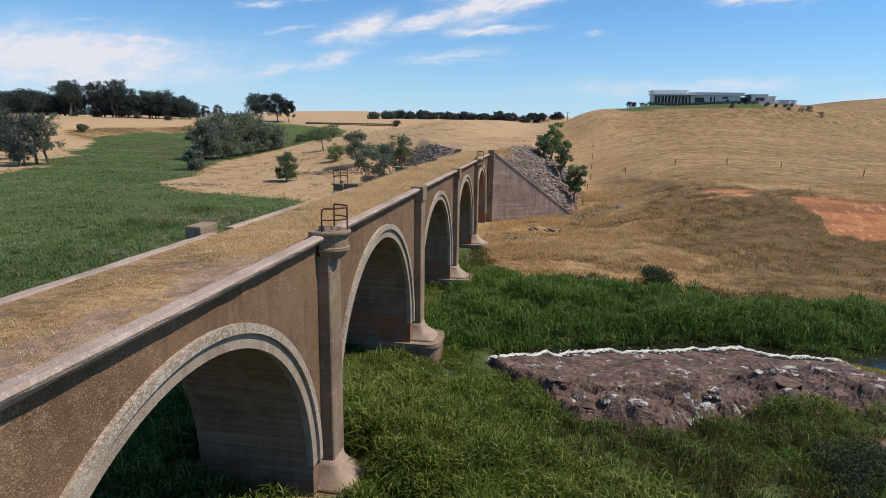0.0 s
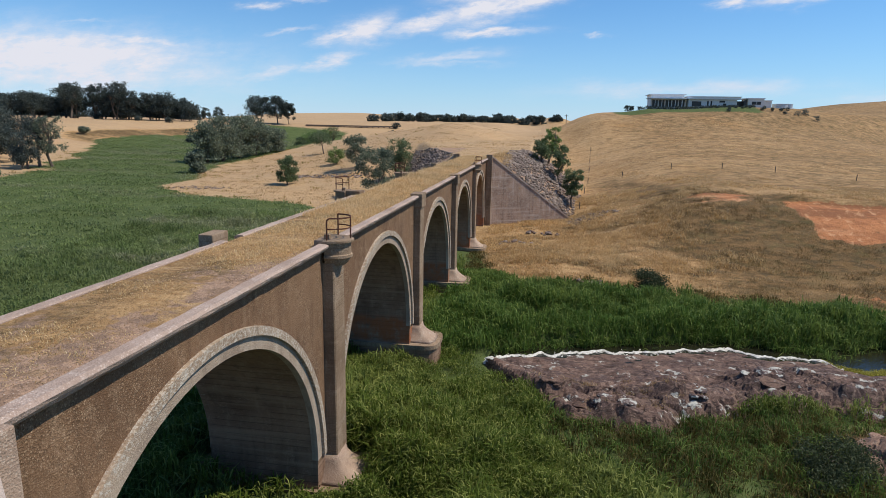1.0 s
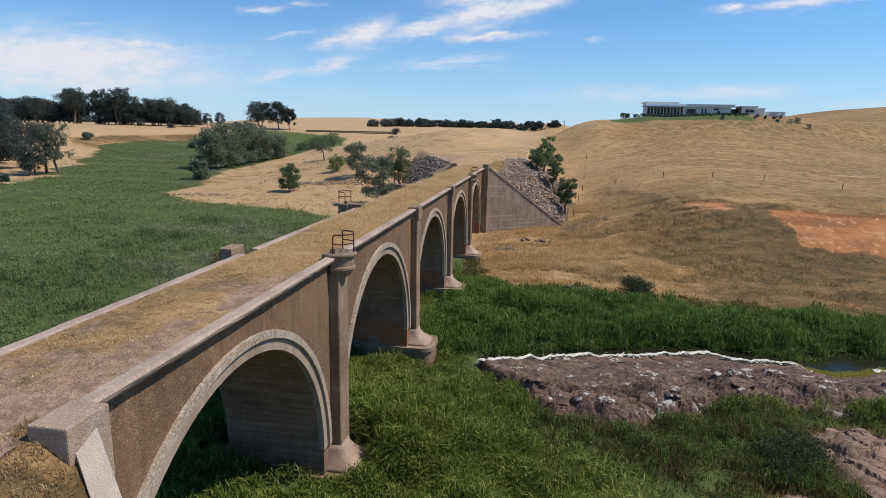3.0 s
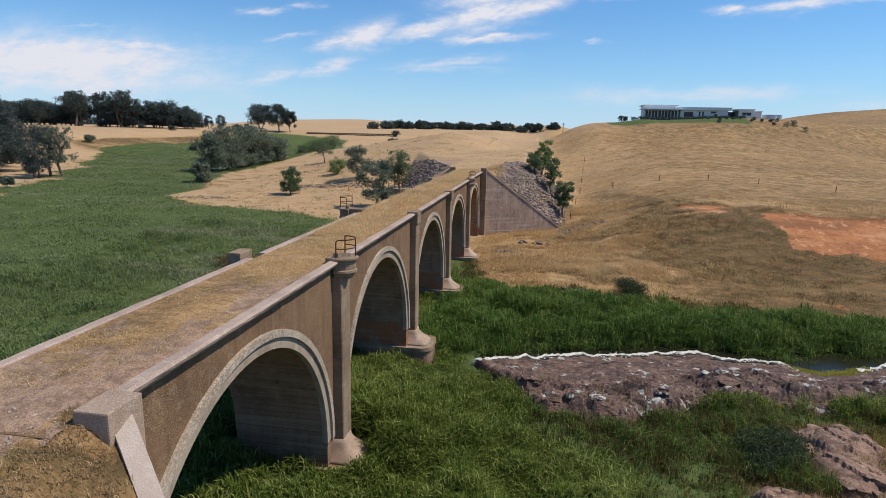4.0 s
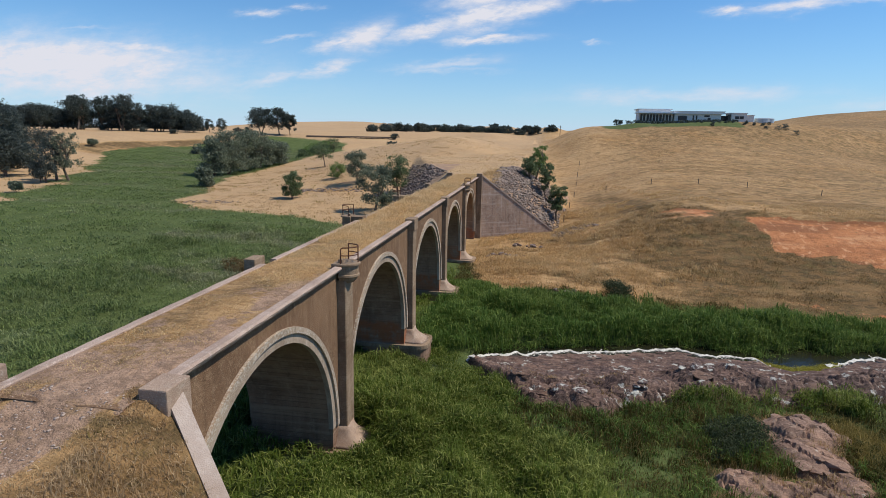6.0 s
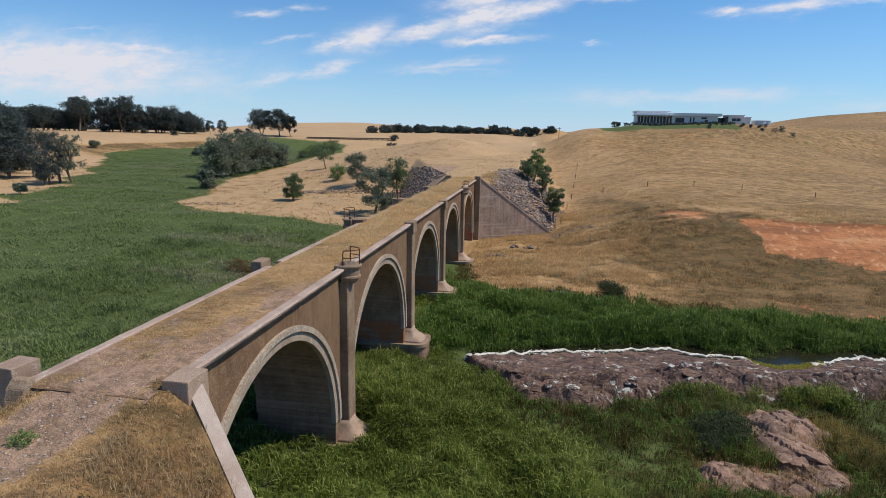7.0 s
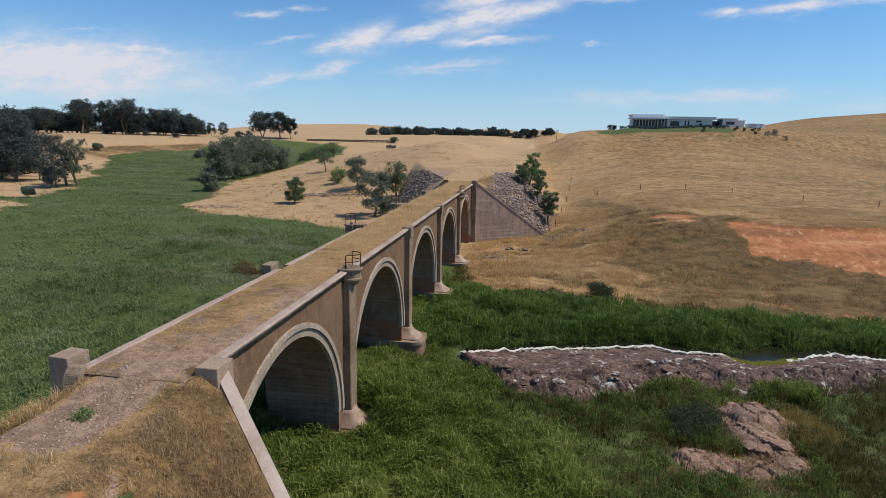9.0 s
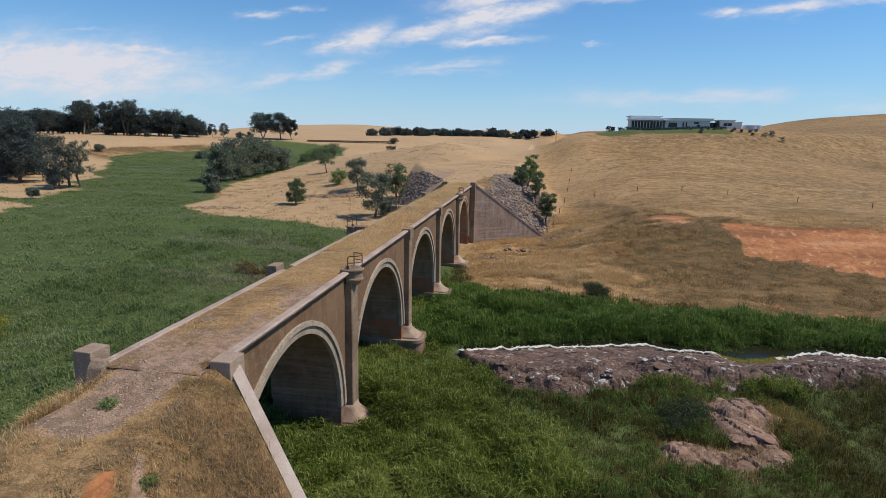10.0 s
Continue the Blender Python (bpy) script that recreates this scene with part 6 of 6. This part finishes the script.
for i in range(5):
    w = hbox("window", M_DARK, 44.8 + 2.2 * i, 46.6 + 2.2 * i, 214.94, 215.05, -0.1, 2.3)
    hbox("mullion", M_GREYWALL, 45.66 + 2.2 * i, 45.74 + 2.2 * i, 214.9, 214.94, -0.1, 2.3, w)
# middle wing under a long skillion roof
hbox("wall", M_GREYWALL, 56.4, 72.0, 214, 222, -2.5, 2.6)
hbox("fascia", M_ROOF, 55.9, 72.9, 213.0, 222.8, 2.6, 3.35)
hbox("roof", M_ROOF, 55.7, 73.1, 212.8, 223, 3.35, 3.55)
for a, b, c, d in ((57.6, 60.6, 0.2, 1.9), (62.5, 63.0, 0.5, 2.1), (63.6, 64.1, 0.5, 2.1), (66.4, 68.2, 1.6, 2.2), (67.6, 68.6, 0.3, 1.3)):
    w = hbox("window", M_DARK, a, b, 213.94, 214.06, c, d)
    hbox("sill", M_CREAM, a - 0.06, b + 0.06, 213.86, 213.98, c - 0.1, c - 0.002, w)
# near-black box filling the dark gap between the two wings
hbox("link", M_DARK, 72.0, 75.2, 216, 221, -2.5, 2.2)
hbox("wall", M_CREAM, 75.2, 80.2, 213, 220, -2.5, 2.9)
hbox("roof", M_ROOF, 74.2, 80.4, 212.7, 220.4, 2.9, 3.15)
w = hbox("window", M_DARK, 76.4, 79.2, 212.94, 213.06, 1.0, 2.0)
hbox("mullion", M_CREAM, 77.76, 77.84, 212.9, 212.94, 1.0, 2.0, w)
hbox("door", M_DARK, 74.2, 75.0, 213.6, 214.2, -0.6, 2.6)
hbox("garage", M_CREAM, 80.2, 82.9, 214, 220, -2.5, 2.35)
hbox("garage_roof", M_ROOF, 80.2, 83.1, 213.7, 220.3, 2.35, 2.55)
for x, r in ((86.3, 2.5), (88.6, 1.6)):
    bm = bmesh.new()
    n = 24
    ring_ = []
    for z, q in ((-3.0, 1.0), (-0.5, 1.0), (-0.46, 1.02), (-0.4, 1.0), (1.35, 1.0), (1.4, 1.03), (1.62, 0.2)):
        ring_.append([bm.verts.new((x + r * q * math.cos(6.2832 * j / n), 216 + r * q * math.sin(6.2832 * j / n), HZ + z)) for j in range(n)])
    for a, b in zip(ring_, ring_[1:]):
        for j in range(n):
            bm.faces.new((a[j], a[(j + 1) % n], b[(j + 1) % n], b[j]))
    bm.faces.new(ring_[-1])
    tagged(part("water_tank", bm, M_TANK), "round galvanised steel rainwater tank beside the house", "tank", "water tanks")
for i in range(16):
    shrub(40.6 + 1.95 * i, 210.6 + 0.3 * (i % 3), 1.1 if i < 7 else 0.8, 1.1, 200 + i, M_HAZY_PINE, "low clipped garden shrub before the house", 170, 0.22, name="garden_shrub")
for i in range(22):
    x, y = 60 + 1.55 * i + g_.normal(0, 0.5), 205 + g_.normal(0, 3)
    shrub(x, y, g_.uniform(0.7, 1.3) + (0.7 if i > 17 else 0), 0.6 + (0.4 if i > 17 else 0), 230 + i, M_HAZY_PINE, "young garden shrub on the house slope", 90, 0.22, name="garden_shrub")
shrub(36.5, 214, 2.2, 0.8, 260, M_HAZY_PINE, "small dark tree on the ridge", 200, 0.3)
shrub(38.0, 214, 1.8, 0.7, 261, M_HAZY_PINE, "small dark tree on the ridge", 200, 0.3)


# ---- fences, far viaduct, poles ----
def fence(points, gap, label, high=1.15):
    root = tagged(new("wire_fence"), label, "fence")
    base = []
    for (ax, ay), (bx, by) in zip(points, points[1:]):
        n = max(1, int(math.hypot(bx - ax, by - ay) / gap))
        for i in range(n + 1):
            base.append((ax + (bx - ax) * i / n, ay + (by - ay) * i / n))
    tops = []
    rnd = random.Random(3)
    for x, y in base:
        z = float(ground_z(x, y))
        bm = bmesh.new()
        tube(bm, [(x, y, z - 0.3), (x + rnd.uniform(-0.05, 0.05), y, z + high)], 0.075, 6)
        part("post", bm, M_POST, root)
        tops.append((x, y, z))
    for hgt in (0.5, 1.0):
        bm = bmesh.new()
        tube(bm, [(x, y, z + hgt) for x, y, z in tops], 0.008, 4)
        part("wire", bm, M_POST, root)


fence([(18.0, 123.0), (24.7, 122.0), (52, 117), (78, 112)], 9.0, "sagging wire fence with weathered wooden posts")
fence([(15.0, 98.0), (18.0, 123.0), (21.0, 160.0)], 12.0, "wire fence climbing the hill beside the track")

viaduct = tagged(new("distant_viaduct"), "long low dark rail trestle across the paddock", "bridge")
ends = Vector((-121, 310.5, 3.3)), Vector((-74, 331, 3.3))
along_ = (ends[1] - ends[0]).normalized()
side_ = Vector((-along_.y, along_.x, 0)) * 1.3


def beam(p, q, half, z0, z1):
    """An upright slab from p to q, half to each side."""
    bm = bmesh.new()
    lo = [bm.verts.new((c.x, c.y, z0)) for c in (p - half, q - half, q + half, p + half)]
    hi = [bm.verts.new((v.co.x, v.co.y, z1)) for v in lo]
    bm.faces.new(lo)
    bm.faces.new(hi)
    for i in range(4):
        bm.faces.new((lo[i], lo[(i + 1) % 4], hi[(i + 1) % 4], hi[i]))
    return bm


part("deck", beam(ends[0], ends[1], side_, 3.3, 4.0), M_POST, viaduct)
for i in range(16):
    p = ends[0] + along_ * (1.5 + 3.2 * i)
    z0 = float(ground_z(p.x, p.y)) - 0.5
    if z0 < 3.0:
        part("trestle", beam(p, p + along_ * 0.4, side_ * 0.8, z0, 3.3), M_POST, viaduct)
pole = tagged(new("power_pole"), "slim distant timber power pole", "pole")
pz = float(ground_z(20, 330))
bm = bmesh.new()
tube(bm, [(20, 330, pz - 0.5), (20, 330, pz + 8)], 0.16, 6)
part("shaft", bm, M_POST, pole)
bm = bmesh.new()
box(bm, 19, 21, 329.9, 330.1, pz + 7.2, pz + 7.4)
part("crossarm", bm, M_POST, pole)
